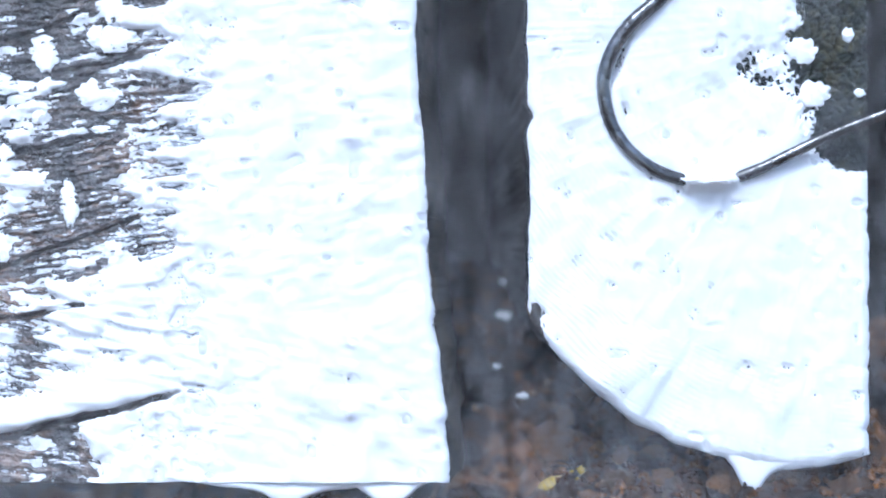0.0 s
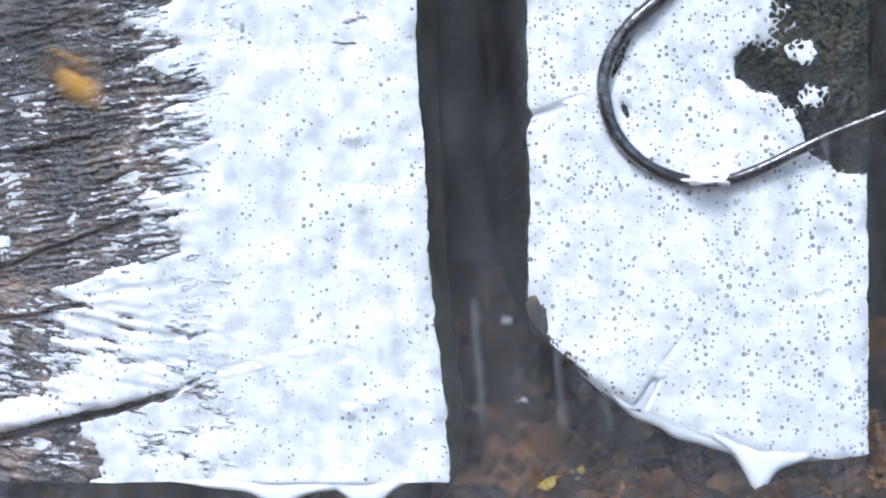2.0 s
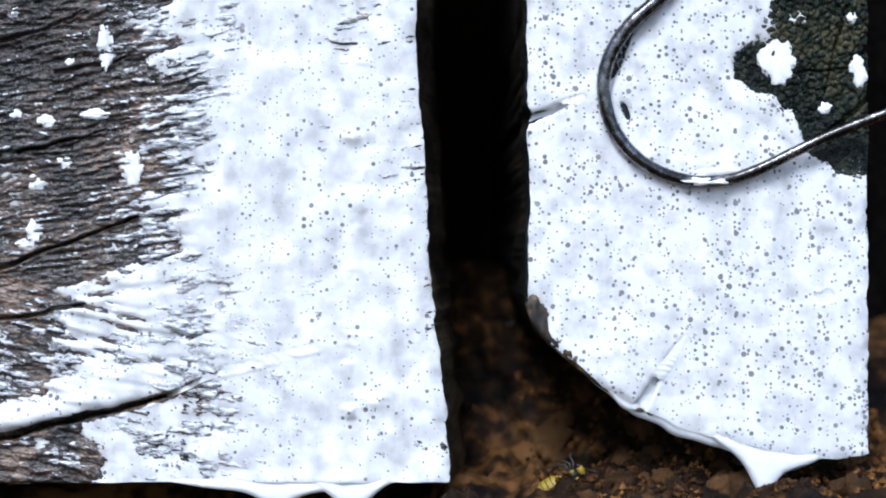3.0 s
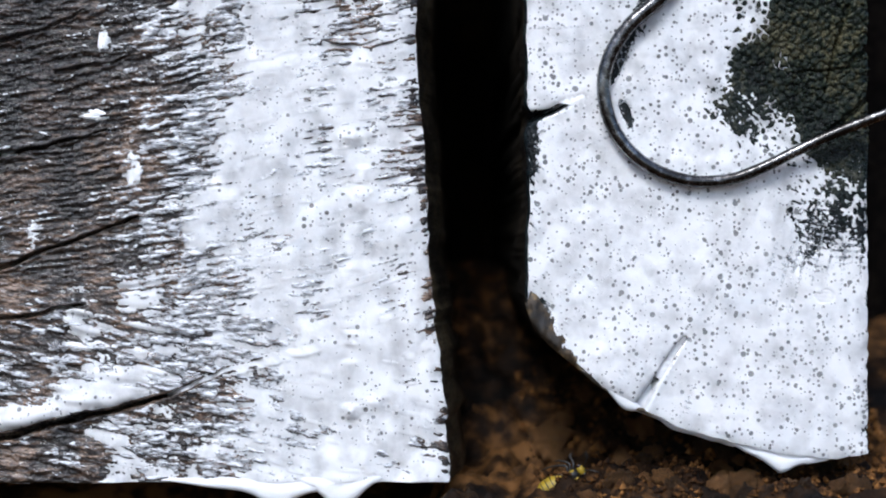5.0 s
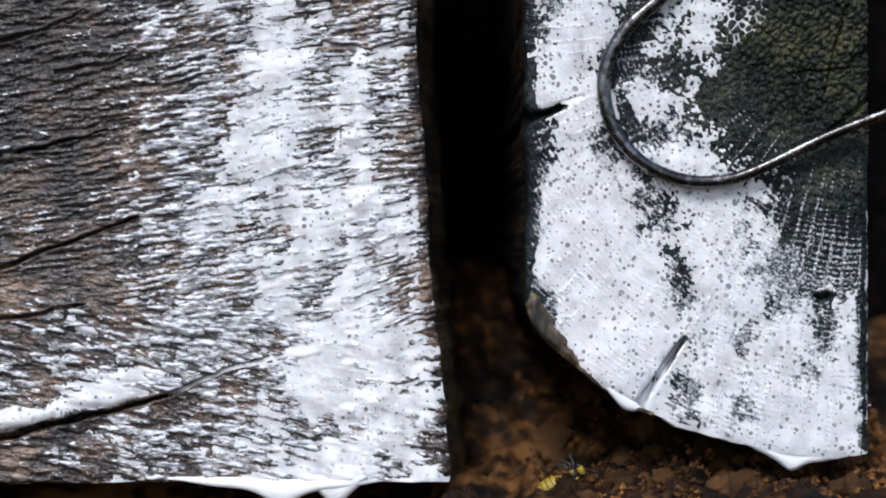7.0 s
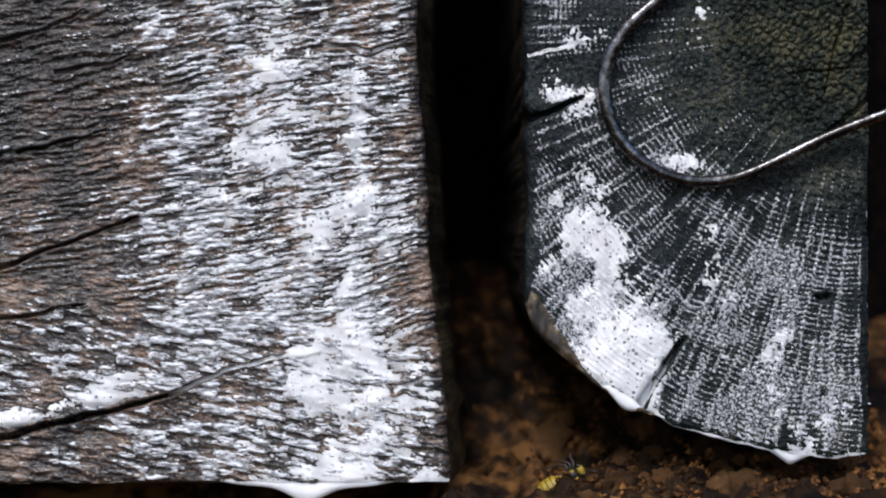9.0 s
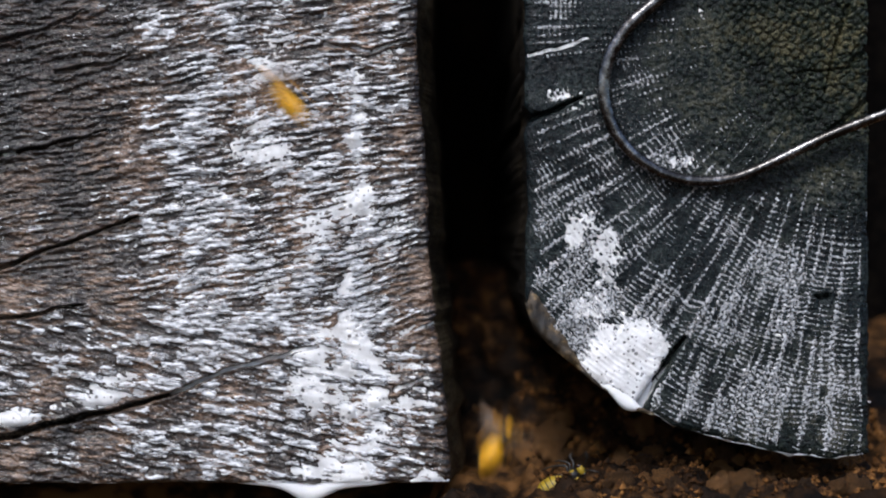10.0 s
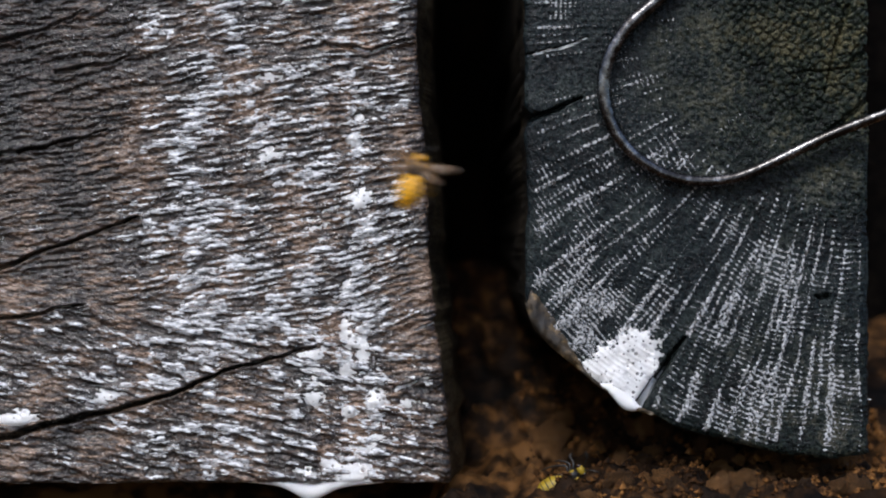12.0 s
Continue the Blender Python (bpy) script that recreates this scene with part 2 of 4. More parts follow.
def bubbled(material, sizes, seed):
    """Round clear bubbles in the foam, of several kinds (cells in a metre, least and most radius in cells), and thinner, half-clear places."""
    nodes, links = material.node_tree.nodes, material.node_tree.links

    def calc(kind, a, b, c=None):
        n = nodes.new("ShaderNodeMath")
        n.operation = kind
        for k, x in enumerate((a, b, c)):
            if isinstance(x, (int, float)):
                n.inputs[k].default_value = x
            elif x is not None:
                links.new(x, n.inputs[k])
        return n.outputs[0]

    def span(source, *values):
        n = nodes.new("ShaderNodeMapRange")
        for key, value in zip(("From Min", "From Max", "To Min", "To Max"), values):
            n.inputs[key].default_value = value
        links.new(source, n.inputs["Value"])
        return n.outputs["Result"]

    def cloud(scale, detail):
        n = nodes.new("ShaderNodeTexNoise")
        n.inputs["Scale"].default_value, n.inputs["Detail"].default_value = scale, detail
        links.new(mp.outputs["Vector"], n.inputs["Vector"])
        return n.outputs["Fac"]

    co, mp = nodes.new("ShaderNodeTexCoord"), nodes.new("ShaderNodeMapping")
    mp.inputs["Location"].default_value, mp.inputs["Scale"].default_value = (seed, 0, 0), (1, 0, 1)
    links.new(co.outputs["Object"], mp.inputs["Vector"])
    clear_share = span(cloud(120, 5), 0.45, 0.71, 0.0, 0.52)
    crowd = span(cloud(75, 2), 0.35, 0.65, -0.1, 0.06)
    for scale, least, most in sizes:
        cell, split = nodes.new("ShaderNodeTexVoronoi"), nodes.new("ShaderNodeSeparateColor")
        cell.inputs["Scale"].default_value = scale
        links.new(mp.outputs["Vector"], cell.inputs["Vector"])
        links.new(cell.outputs["Color"], split.inputs["Color"])
        radius = calc("MULTIPLY_ADD", calc("POWER", split.outputs["Red"], 1.8), most - least, least)
        inside = calc("SUBTRACT", calc("ADD", radius, crowd), cell.outputs["Distance"])
        clear_share = calc("MAXIMUM", clear_share, span(inside, -0.01, 0.1, 0.0, 0.84))
    clear, mix = nodes.new("ShaderNodeBsdfTransparent"), nodes.new("ShaderNodeMixShader")
    links.new(clear_share, mix.inputs[0])
    links.new(nodes["Principled BSDF"].outputs[0], mix.inputs[1])
    links.new(clear.outputs[0], mix.inputs[2])
    links.new(mix.outputs[0], nodes["Material Output"].inputs["Surface"])


bubbled(FOAM_LEFT, [(460, 0.05, 0.35), (900, 0.0, 0.36)], 0.0)
bubbled(FOAM_POST, [(465, 0.1, 0.43), (800, 0.08, 0.46)], 0.5)
# Soap residue that also stands in for pale glints on the brown grain.
FILM_GLINTS = see_through("soap_film_and_glints", (0.88, 0.9, 0.93), 0.5, 0.3, 1300, (0.2, 1, 1), (0.4, 0.6), 0.7)
FILM_DOTS = see_through("speckled_soap_film", (0.88, 0.9, 0.93), 0.34, 0.3, 1300, (1, 1, 1), (0.4, 0.66), 0.9)
WING = see_through("smoky_insect_wing", (0.2, 0.13, 0.08), 0.45, 0.25)


def plain(name, colour, rough, spec=0.5):
    m = grainy(name, [tuple(c * 0.75 for c in colour), colour, tuple(min(c * 1.15, 1) for c in colour)], 900, (1, 1, 1), (rough * 0.8, rough * 1.2), 0.0, (4000, 0.15), spec=spec)
    return m


YELLOW = plain("wasp_yellow", (0.92, 0.44, 0.006), 0.4)
DULL = plain("dull_wasp_yellow", (0.32, 0.22, 0.012), 0.5)
BLACK = plain("wasp_black", (0.012, 0.01, 0.008), 0.35)
LEG = plain("wasp_leg_amber", (0.7, 0.33, 0.03), 0.4)
EYE = plain("wasp_eye", (0.02, 0.012, 0.01), 0.15)
DROP = plain("pale_spray_droplet", (0.92, 0.88, 0.84), 0.2)


# ---------------------------------------------------------------- timber ends
def cells(x, y, seed):
    """Irregular blocks: how far inside a block, and the block's own level."""
    a, b, c = lattice(seed), lattice(seed + 1), lattice(seed + 2)
    xi, yi = np.floor(x).astype(int), np.floor(y).astype(int)
    first, second, level = np.full(x.shape, 9.0), np.full(x.shape, 9.0), np.zeros(x.shape)
    for i in (-1, 0, 1):
        for j in (-1, 0, 1):
            p, q = (xi + i) % 256, (yi + j) % 256
            d = np.hypot(xi + i + 0.5 + 0.42 * a[p, q] - x, yi + j + 0.5 + 0.42 * b[p, q] - y)
            closer = d < first
            second = np.where(closer, first, np.minimum(second, d))
            level = np.where(closer, c[p, q], level)
            first = np.where(closer, d, first)
    return second - first, level


def grain_mix(u, v):
    """0 above, 1 below the line where the grain of the brown timber turns."""
    return ramp(v - 505 - 0.13 * u + 25 * vnoise(u / 60, v / 60, 9), -45, 45)


def along_grain(u, v, field):
    """A field of (u, across) that follows the grain: rising in the upper part, falling in the lower."""
    k = grain_mix(u, v)
    bend = 6 * fbm(u / 130, v / 130, 3, 2)
    upper = v + 0.15 * u + 40 * ramp(u, 500, 800) * ramp(v, 150, 450) + bend
    lower = v - 0.17 * u + bend
    return field(u, upper) * (1 - k) + field(u + 500, lower + 300) * k


def wood_dash(u, v):
    """The short raised strokes of the grain, about -1 to 1: coarse scales in the lower part, finer ones above."""
    coarse = grain_mix(u, v)
    fine = along_grain(u, v, lambda a, w: 0.75 * vnoise(a / 38, w / 5.6, 11) + 0.5 * vnoise(a / 17, w / 4.2, 12))
    broad = along_grain(u, v, lambda a, w: 0.95 * vnoise(a / 30, w / 8.0, 17) + 0.35 * vnoise(a / 15, w / 4.5, 18))
    return np.tanh(1.5 * (fine * (1 - coarse) + broad * coarse))


def wood_relief(u, v):
    """Height of the brown timber's end grain, in units."""
    def grit(a, w):
        return 1.8 * vnoise(a / 4.5, w / 2.2, 10) + 1.2 * vnoise(a / 11, w / 2.8, 16) + 1.6 * fbm(a / 70, w / 13, 14, 2)
    rings = vnoise(u / 12 + 1.5 * np.sin(v / 140), v / 90, 13)
    h = 3.4 * wood_dash(u, v) + along_grain(u, v, grit) + 1.3 * rings * ramp(u, 120, 400) + 1.2 * fbm(u / 160, v / 160, 15, 2)
    for points, width, depth in LEFT_CRACKS:
        gap, along = line_gap(u, v + 3 * vnoise(u / 25, v / 25, 21), points)
        wide = width * (1 - 0.72 * along) + 0.5
        h = h - depth * np.exp(-(gap / wide) ** 4) + 2.5 * np.exp(-((gap - 2.2 * wide) / (1.2 * wide)) ** 2)
    seam = np.abs(u - 622 - 14 * np.sin(v / 130) - 8 * vnoise(u * 0, v / 40, 23))
    h = h - 4.5 * np.exp(-(seam / 9) ** 2) * (0.6 + 0.6 * vnoise(u / 30, v / 45, 24))
    return h - 8 * np.exp(-np.clip(LEFT_EDGE(v) - u, 0, 99) / 5.0) - 6 * np.exp(-np.clip(855 - v, 0, 99) / 4.0)


def crack_cut(u, v, cracks, noise_seed, cell):
    """1 in the middle of a crack, 0 away from it."""
    cut = np.zeros(u.shape)
    for points, width, depth in cracks:
        gap, along = line_gap(u, v + 3 * vnoise(u / cell, v / cell, noise_seed), points)
        cut = np.maximum(cut, np.exp(-(gap / (1.25 * width * (1 - 0.7 * along) + 1.0)) ** 2))
    return cut


def LEFT_EDGE(v):
    return 738 + 20 * ramp(v, 60, 380) + 38 * ramp(v, 380, 840) + 4 * vnoise(v / 26, v * 0 + 0.5, 31) + 1.6 * vnoise(v / 9, v * 0 + 0.5, 32)


LEFT_CRACKS = [
    ([(-20, 780), (120, 745), (215, 722), (300, 700), (390, 660), (560, 612)], 4.0, 60),
    ([(-20, 280), (90, 258), (190, 232)], 3.2, 34),
    ([(-20, 482), (110, 432), (245, 383)], 3.2, 34),
    ([(-20, 568), (60, 556), (150, 536)], 3.2, 34),
    ([(575, 80), (660, 90), (745, 66)], 3, 10),
    ([(-20, 75), (60, 58), (150, 20)], 3, 10),
    ([(100, 125), (180, 115), (250, 95)], 3, 9),
    ([(790, 565), (760, 575), (735, 585)], 4, 12),
    ([(700, 690), (750, 672), (790, 668)], 3, 8),
]

PITH = (1530, 20)


def polar(u, v):
    r = np.hypot(u - PITH[0], v - PITH[1]) + 1e-3
    return r, np.arctan2(PITH[0] - u, v - PITH[1]) + 0.012 * vnoise(u / 150, v / 150, 41)


def ray_net(u, v):
    """Raised walls of the rays, and of the rings as rungs between them, each from 0 to 1."""
    r, a = polar(u, v)
    p = a * 18 + 0.8 * vnoise(a * 8, r / 600, 42) + 0.06 * vnoise(u / 30, v / 30, 35)
    q = a * 41 + 0.6 * vnoise(a * 20, r / 300, 43) + 0.14 * vnoise(u / 26, v / 26, 34)
    rings = r * 0.108 + 0.9 * vnoise(u / 80, v / 80, 39) + 0.22 * vnoise(a * 22, r / 45, 37)
    walls = [np.abs((k + 0.5) % 1 - 0.5) for k in (p, q, rings)]
    ray = np.exp(-(walls[0] / 0.1) ** 2) * (0.7 + 0.5 * vnoise(a * 18, r / 90, 29))
    ray = ray + 0.6 * np.exp(-(walls[1] / 0.17) ** 2) * ramp(vnoise(a * 25, r / 130, 33), -0.2, 0.5)
    return np.clip(ray, 0, 1), np.exp(-(walls[2] / 0.2) ** 2) * np.clip(0.75 + 0.45 * vnoise(a * 26, r / 40, 36), 0, 1.1)


def near_pith(u, v):
    return 1 - ramp(np.hypot((u - PITH[0]) * 0.75 + (v - PITH[1]) * 0.45, (v - PITH[1]) * 0.95 - (u - PITH[0]) * 0.25) + 45 * vnoise(u / 60, v / 60, 40), 160, 250)


def post_net(u, v):
    """Fine relief of the dark post: walls up, the little cells between them down."""
    r, a = polar(u, v)
    ray, rung = ray_net(u, v)
    calm = 0.35 + 0.65 * ramp(r, 330, 470)
    return 1.0 * ray * calm + 0.8 * rung - 0.8 + 0.9 * vnoise(r / 4.6, a * 70, 44) + 0.7 * vnoise(u / 3.4, v / 3.4, 38) + (1.5 * vnoise(u / 7, v / 7, 28) + 0.9 * vnoise((u + v) / 22, (v - u) / 7, 27)) * (1 - ramp(r, 320, 480))


def post_relief(u, v):
    """Height of the dark post's end grain, in units."""
    near = near_pith(u, v)
    blocks, level = cells((u + v) / 17 + 0.5 * vnoise(u / 30, v / 30, 45), (v - u) / 21, 46)
    chips = 6.0 * np.minimum(blocks * 3.0, 1) + 2.4 * level + 1.2 * vnoise(u / 3.4, v / 3.4, 38) - 6.0
    h = post_net(u, v) * (1 - near) + near * chips + 1.8 * fbm(u / 130, v / 130, 47, 2)
    for points, width, depth in POST_CRACKS:
        gap, along = line_gap(u, v + 3 * vnoise(u / 22, v / 22, 48), points)
        h = h - depth * np.exp(-(gap / (width * (1 - 0.7 * along) + 0.5)) ** 4)
    edge = np.minimum(u - POST_EDGE(v), np.minimum(1537 - u, (POST_BASE(u) - v) * 0.8))
    return h - 9 * np.exp(-np.clip(edge, 0, 99) / 5.0)


POST_CRACKS = [
    ([(1128, 725), (1165, 665), (1212, 596)], 7, 30),
    ([(930, 212), (985, 192), (1030, 175)], 5, 26),
    ([(1290, 340), (1340, 380), (1350, 400)], 3, 1),
    ([(1568, 60), (1500, 120), (1400, 130)], 4, 12),
    ([(1440, 260), (1520, 190), (1560, 150)], 5, 16),
    ([(1464, 521), (1452, 526), (1443, 521)], 4.5, 16),
    ([(935, 100), (1000, 82), (1040, 70)], 3, 9),
    ([(1500, 15), (1480, 80), (1460, 160)], 4, 12),
]


def POST_EDGE(v):
    return 929 + 5 * vnoise(v / 60, v * 0 + 0.5, 51) + 2 * vnoise(v / 17, v * 0 + 0.5, 52) + 12 * np.exp(-((v - 205) / 14.0) ** 2)


def POST_BASE(u):
    shape = np.interp(u, [920, 932, 945, 970, 1010, 1060, 1120, 1200, 1300, 1400, 1480, 1540], [505, 548, 580, 608, 642, 682, 720, 757, 786, 806, 813, 802])
    return shape + 2.5 * vnoise(u / 22, u * 0 + 0.5, 53)


def make_timber(material, cols, rows, fit_to, relief, back, label, lean=0.0, depth=0.0, side=None):
    """A timber: its end face as a fine grid, and the body with the long sides behind it."""
    a, b = np.meshgrid(cols, rows)
    u, v = fit_to(a, b)
    X, Y, Z = px(u), depth - relief(u, v) * U, pz(v)
    cx, cz = X.mean(), Z.mean()
    lx, ly, lz = [np.concatenate([q[:, -1], q[-1, -2::-1], q[-2::-1, 0], q[0, 1:]]) for q in (X, Y, Z)]
    k = np.arange(len(lx))
    flank = (k < len(X)) | ((k >= len(X) + X.shape[1] - 1) & (k < 2 * len(X) + X.shape[1] - 2))
    right = k < len(X)
    SX, SY, SZ = [], [], []
    for s, worn in ((0, 0), (0.0008, 0.2), (0.003, 0.6), (0.008, 1), (0.016, 1), (0.028, 1), (0.05, 1), (0.1, 1), (0.2, 1), (back, 0)):
        n = worn * 0.0009 * fbm(k / 30.0, k * 0 + s * 400, 61, 3)
        SX.append(lx + right * lean * min(s / 0.03, 1) + n * flank)
        SZ.append(lz + n * (~flank))
        SY.append(ly + s if s < back else ly * 0 + depth + back)
    SX, SY, SZ = np.array(SX), np.array(SY), np.array(SZ)
    rear = (np.stack([SX[-1], SX[-1] * 0 + cx]), np.stack([SY[-1], SY[-1]]), np.stack([SZ[-1], SZ[-1] * 0 + cz]), None)
    thing = new("timber")
    for name, grids, m in (("end_face", [(X, Y, Z, None)], material), ("body", [(SX, SY, SZ, None), rear], side or SHADED_SIDE)):
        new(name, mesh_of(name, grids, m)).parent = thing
    return tagged(thing, label, "timber", "timbers in a row")


CELL = 1.85


def left_fit(a, b):
    v = np.where(b > 0, b * (855 + 2 * vnoise(a / 40, a * 0 + 0.5, 33)) / 855, b)
    return np.where(a > 0, a * LEFT_EDGE(v) / 797, a), v


def POST_RIGHT(v):
    return 1537 + 4 * vnoise(v / 40, v * 0 + 0.5, 54) + 2.5 * vnoise(v / 11, v * 0 + 0.5, 58)


def post_fit(a, b):
    v = np.where(b > 0, b * POST_BASE(a) / 812, b)
    edge = POST_EDGE(v)
    return edge + (a - 925) * (POST_RIGHT(v) - edge) / 612, v


def third_fit(a, b):
    return a + 4 * vnoise(b / 40, b * 0 + 0.5, 55), b


def third_relief(u, v):
    return 1.5 * fbm(u / 60, v / 19, 56, 3) + 4 * fbm(u / 90, v / 90, 57, 2)


far_rows = np.linspace(-1700, -24, 40)
make_timber(WOOD, np.concatenate([np.linspace(-800, -16, 30), np.arange(-14, 798, CELL)]), np.concatenate([far_rows, np.arange(-22, 856, CELL)]),
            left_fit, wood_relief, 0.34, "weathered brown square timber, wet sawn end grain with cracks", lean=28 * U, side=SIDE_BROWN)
post_timber = make_timber(POST, np.arange(925, 1538, CELL), np.concatenate([far_rows, np.arange(-22, 813, CELL)]),
            post_fit, post_relief, 0.34, "blackened round-cornered timber end with radial cracks")
make_timber(NEAR_BLACK, np.arange(1562, 2300, 6), np.concatenate([far_rows, np.arange(-22, 830, 5)]),
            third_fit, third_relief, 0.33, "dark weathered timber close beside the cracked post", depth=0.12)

# ---------------------------------------------------------------- ground
gx = np.concatenate([-np.geomspace(60, 0.2, 24), np.arange(-0.19, 0.0, 0.006), np.arange(0.0, 0.14, 0.0011), np.arange(0.141, 0.19, 0.006), np.geomspace(0.2, 60, 24)])
gy = np.concatenate([-np.geomspace(60, 0.09, 26), np.arange(-0.08, -0.03, 0.006), np.arange(-0.03, 0.12, 0.0016), np.arange(0.121, 0.34, 0.008), np.geomspace(0.345, 60, 24)])
GX, GY = np.meshgrid(gx, gy)


def ground_height(x, y):
    h = -0.0712 + 0.0135 * ramp(y, 0.0, 0.1) + 0.05 * ramp(y, 0.03, 0.17) - 0.2 * ramp(-y, 0.02, 0.45)
    h = h - 0.016 * ramp(-x, -0.004, 0.012) * (1 - ramp(y, 0.04, 0.07))
    h = h + 0.0035 * ramp(x, 0.034, 0.052) * ramp(y, -0.05, -0.01) * (1 - ramp(y, 0.01, 0.05))
    near = np.exp(-(x / 0.3) ** 2 - (y / 0.3) ** 2)
    return h + near * (0.0045 * fbm(x / 0.009, y / 0.009, 71, 4) + 0.003 * vnoise(x / 0.04, y / 0.04, 75))


ground = new("ground", mesh_of("ground", [(GX, GY, ground_height(GX, GY), None)], SOIL))
tagged(ground, "damp dark brown crumbly soil below the timbers", "ground", kind="structure")
# Added backing, unseen in itself, that closes the gap and keeps it black.
backing_x, backing_z = np.meshgrid(np.linspace(-0.6, 0.6, 60), np.linspace(-0.12, 0.36, 30))
bank = new("wall_back", mesh_of("wall_back", [(backing_x, 0.345 + 0.004 * fbm(backing_x / 0.03, backing_z / 0.03, 76, 3), backing_z, None),
                                              (backing_x, 0.6 + backing_x * 0, backing_z, None)], GAP_BLACK))
tagged(bank, "added near-black backing that keeps the gap behind the timbers dark", "earth bank", kind="structure")


# ---------------------------------------------------------------- soil crumbs
def clod_mesh(seed):
    rng = np.random.RandomState(seed)
    bm = bmesh.new()
    bmesh.ops.create_icosphere(bm, subdivisions=3, radius=1.0)
    squash = Vector((1.0, 0.75 + 0.3 * rng.rand(), 0.6 + 0.3 * rng.rand()))
    for p in bm.verts:
        p.co *= 1 + 0.55 * noise.noise(p.co * 1.4 + Vector((seed * 7.0, 0, 0))) + 0.4 * noise.noise(p.co * 3.2 + Vector((0, seed * 5.0, 0))) + 0.34 * noise.noise(p.co * 7.0 + Vector((seed, 0, 0)))
        p.co *= squash
    me = bpy.data.meshes.new("soil_clod")
    bm.to_mesh(me)
    bm.free()
    for p in me.polygons:
        p.use_smooth = True
    me.materials.append(CLOD)
    return me


def soil_clods(count):
    rng = np.random.RandomState(12)
    shapes = [clod_mesh(k) for k in range(7)]
    for k in range(count):
        x, y = 0.004 + 0.135 * rng.rand(), -0.014 + 0.12 * rng.rand() ** 1.3
        if x < 0.034 and rng.rand() < 0.85:
            continue
        size = 0.0009 + 0.0034 * rng.rand() ** 2.4
        if k % 6 == 0 and x > 0.04:
            y, size = -0.012 + 0.05 * rng.rand(), 0.002 + 0.0018 * rng.rand()
        z = float(ground_height(np.array(x), np.array(y)))
        if y < 0.02 and z + 1.9 * size > -0.0605:
            continue
        ob = new("soil_clod", shapes[k % 7])
        ob.parent = ground
        ob.matrix_basis = pose(x, y, z + size * 0.35, *(360 * rng.rand(3))) @ Matrix.Scale(size, 4)


soil_clods(330)
for x, y, size, turn in ((1020, 0.008, 0.0046, 40), (1000, 0.05, 0.0085, 300), (1095, 0.0, 0.005, 120), (1190, 0.012, 0.0052, 75), (1320, 0.006, 0.0048, 250)):
    big = new("soil_clod", clod_mesh(11 + turn % 5))
    big.parent = ground
    big.matrix_basis = pose(px(x), y, float(ground_height(np.array(px(x)), np.array(y))) + 0.25 * size, 20, 30, turn) @ Matrix.Scale(size, 4)


def crumb_mesh(count):
    """Loose small crumbs, as one layer."""
    rng = np.random.RandomState(14)
    shape = np.array([(1, 0, 0), (-1, 0, 0), (0, 1, 0), (0, -1, 0), (0, 0, 1), (0, 0, -1)], float)
    tri = np.array([(0, 2, 4), (2, 1, 4), (1, 3, 4), (3, 0, 4), (2, 0, 5), (1, 2, 5), (3, 1, 5), (0, 3, 5)])
    x, y = 0.024 + 0.116 * rng.rand(count) ** 0.8, rng.uniform(-0.015, 0.09, count)
    r = 0.0004 + 0.0013 * rng.rand(count) ** 2.5
    at = np.stack([x, y, ground_height(x, y) + 0.3 * r], 1)
    vs = at[:, None] + shape[None] * r[:, None, None] * rng.uniform(0.6, 1.3, (count, 6, 1))
    me = bpy.data.meshes.new("soil_crumbs")
    me.from_pydata(vs.reshape(-1, 3).tolist(), [], (tri[None] + 6 * np.arange(count)[:, None, None]).reshape(-1, 3).tolist())
    me.materials.append(CRUMB)
    return me


tagged(new("soil_crumbs", crumb_mesh(4600)), "loose ochre and brown soil crumbs on the ground", "soil", kind="stuff")


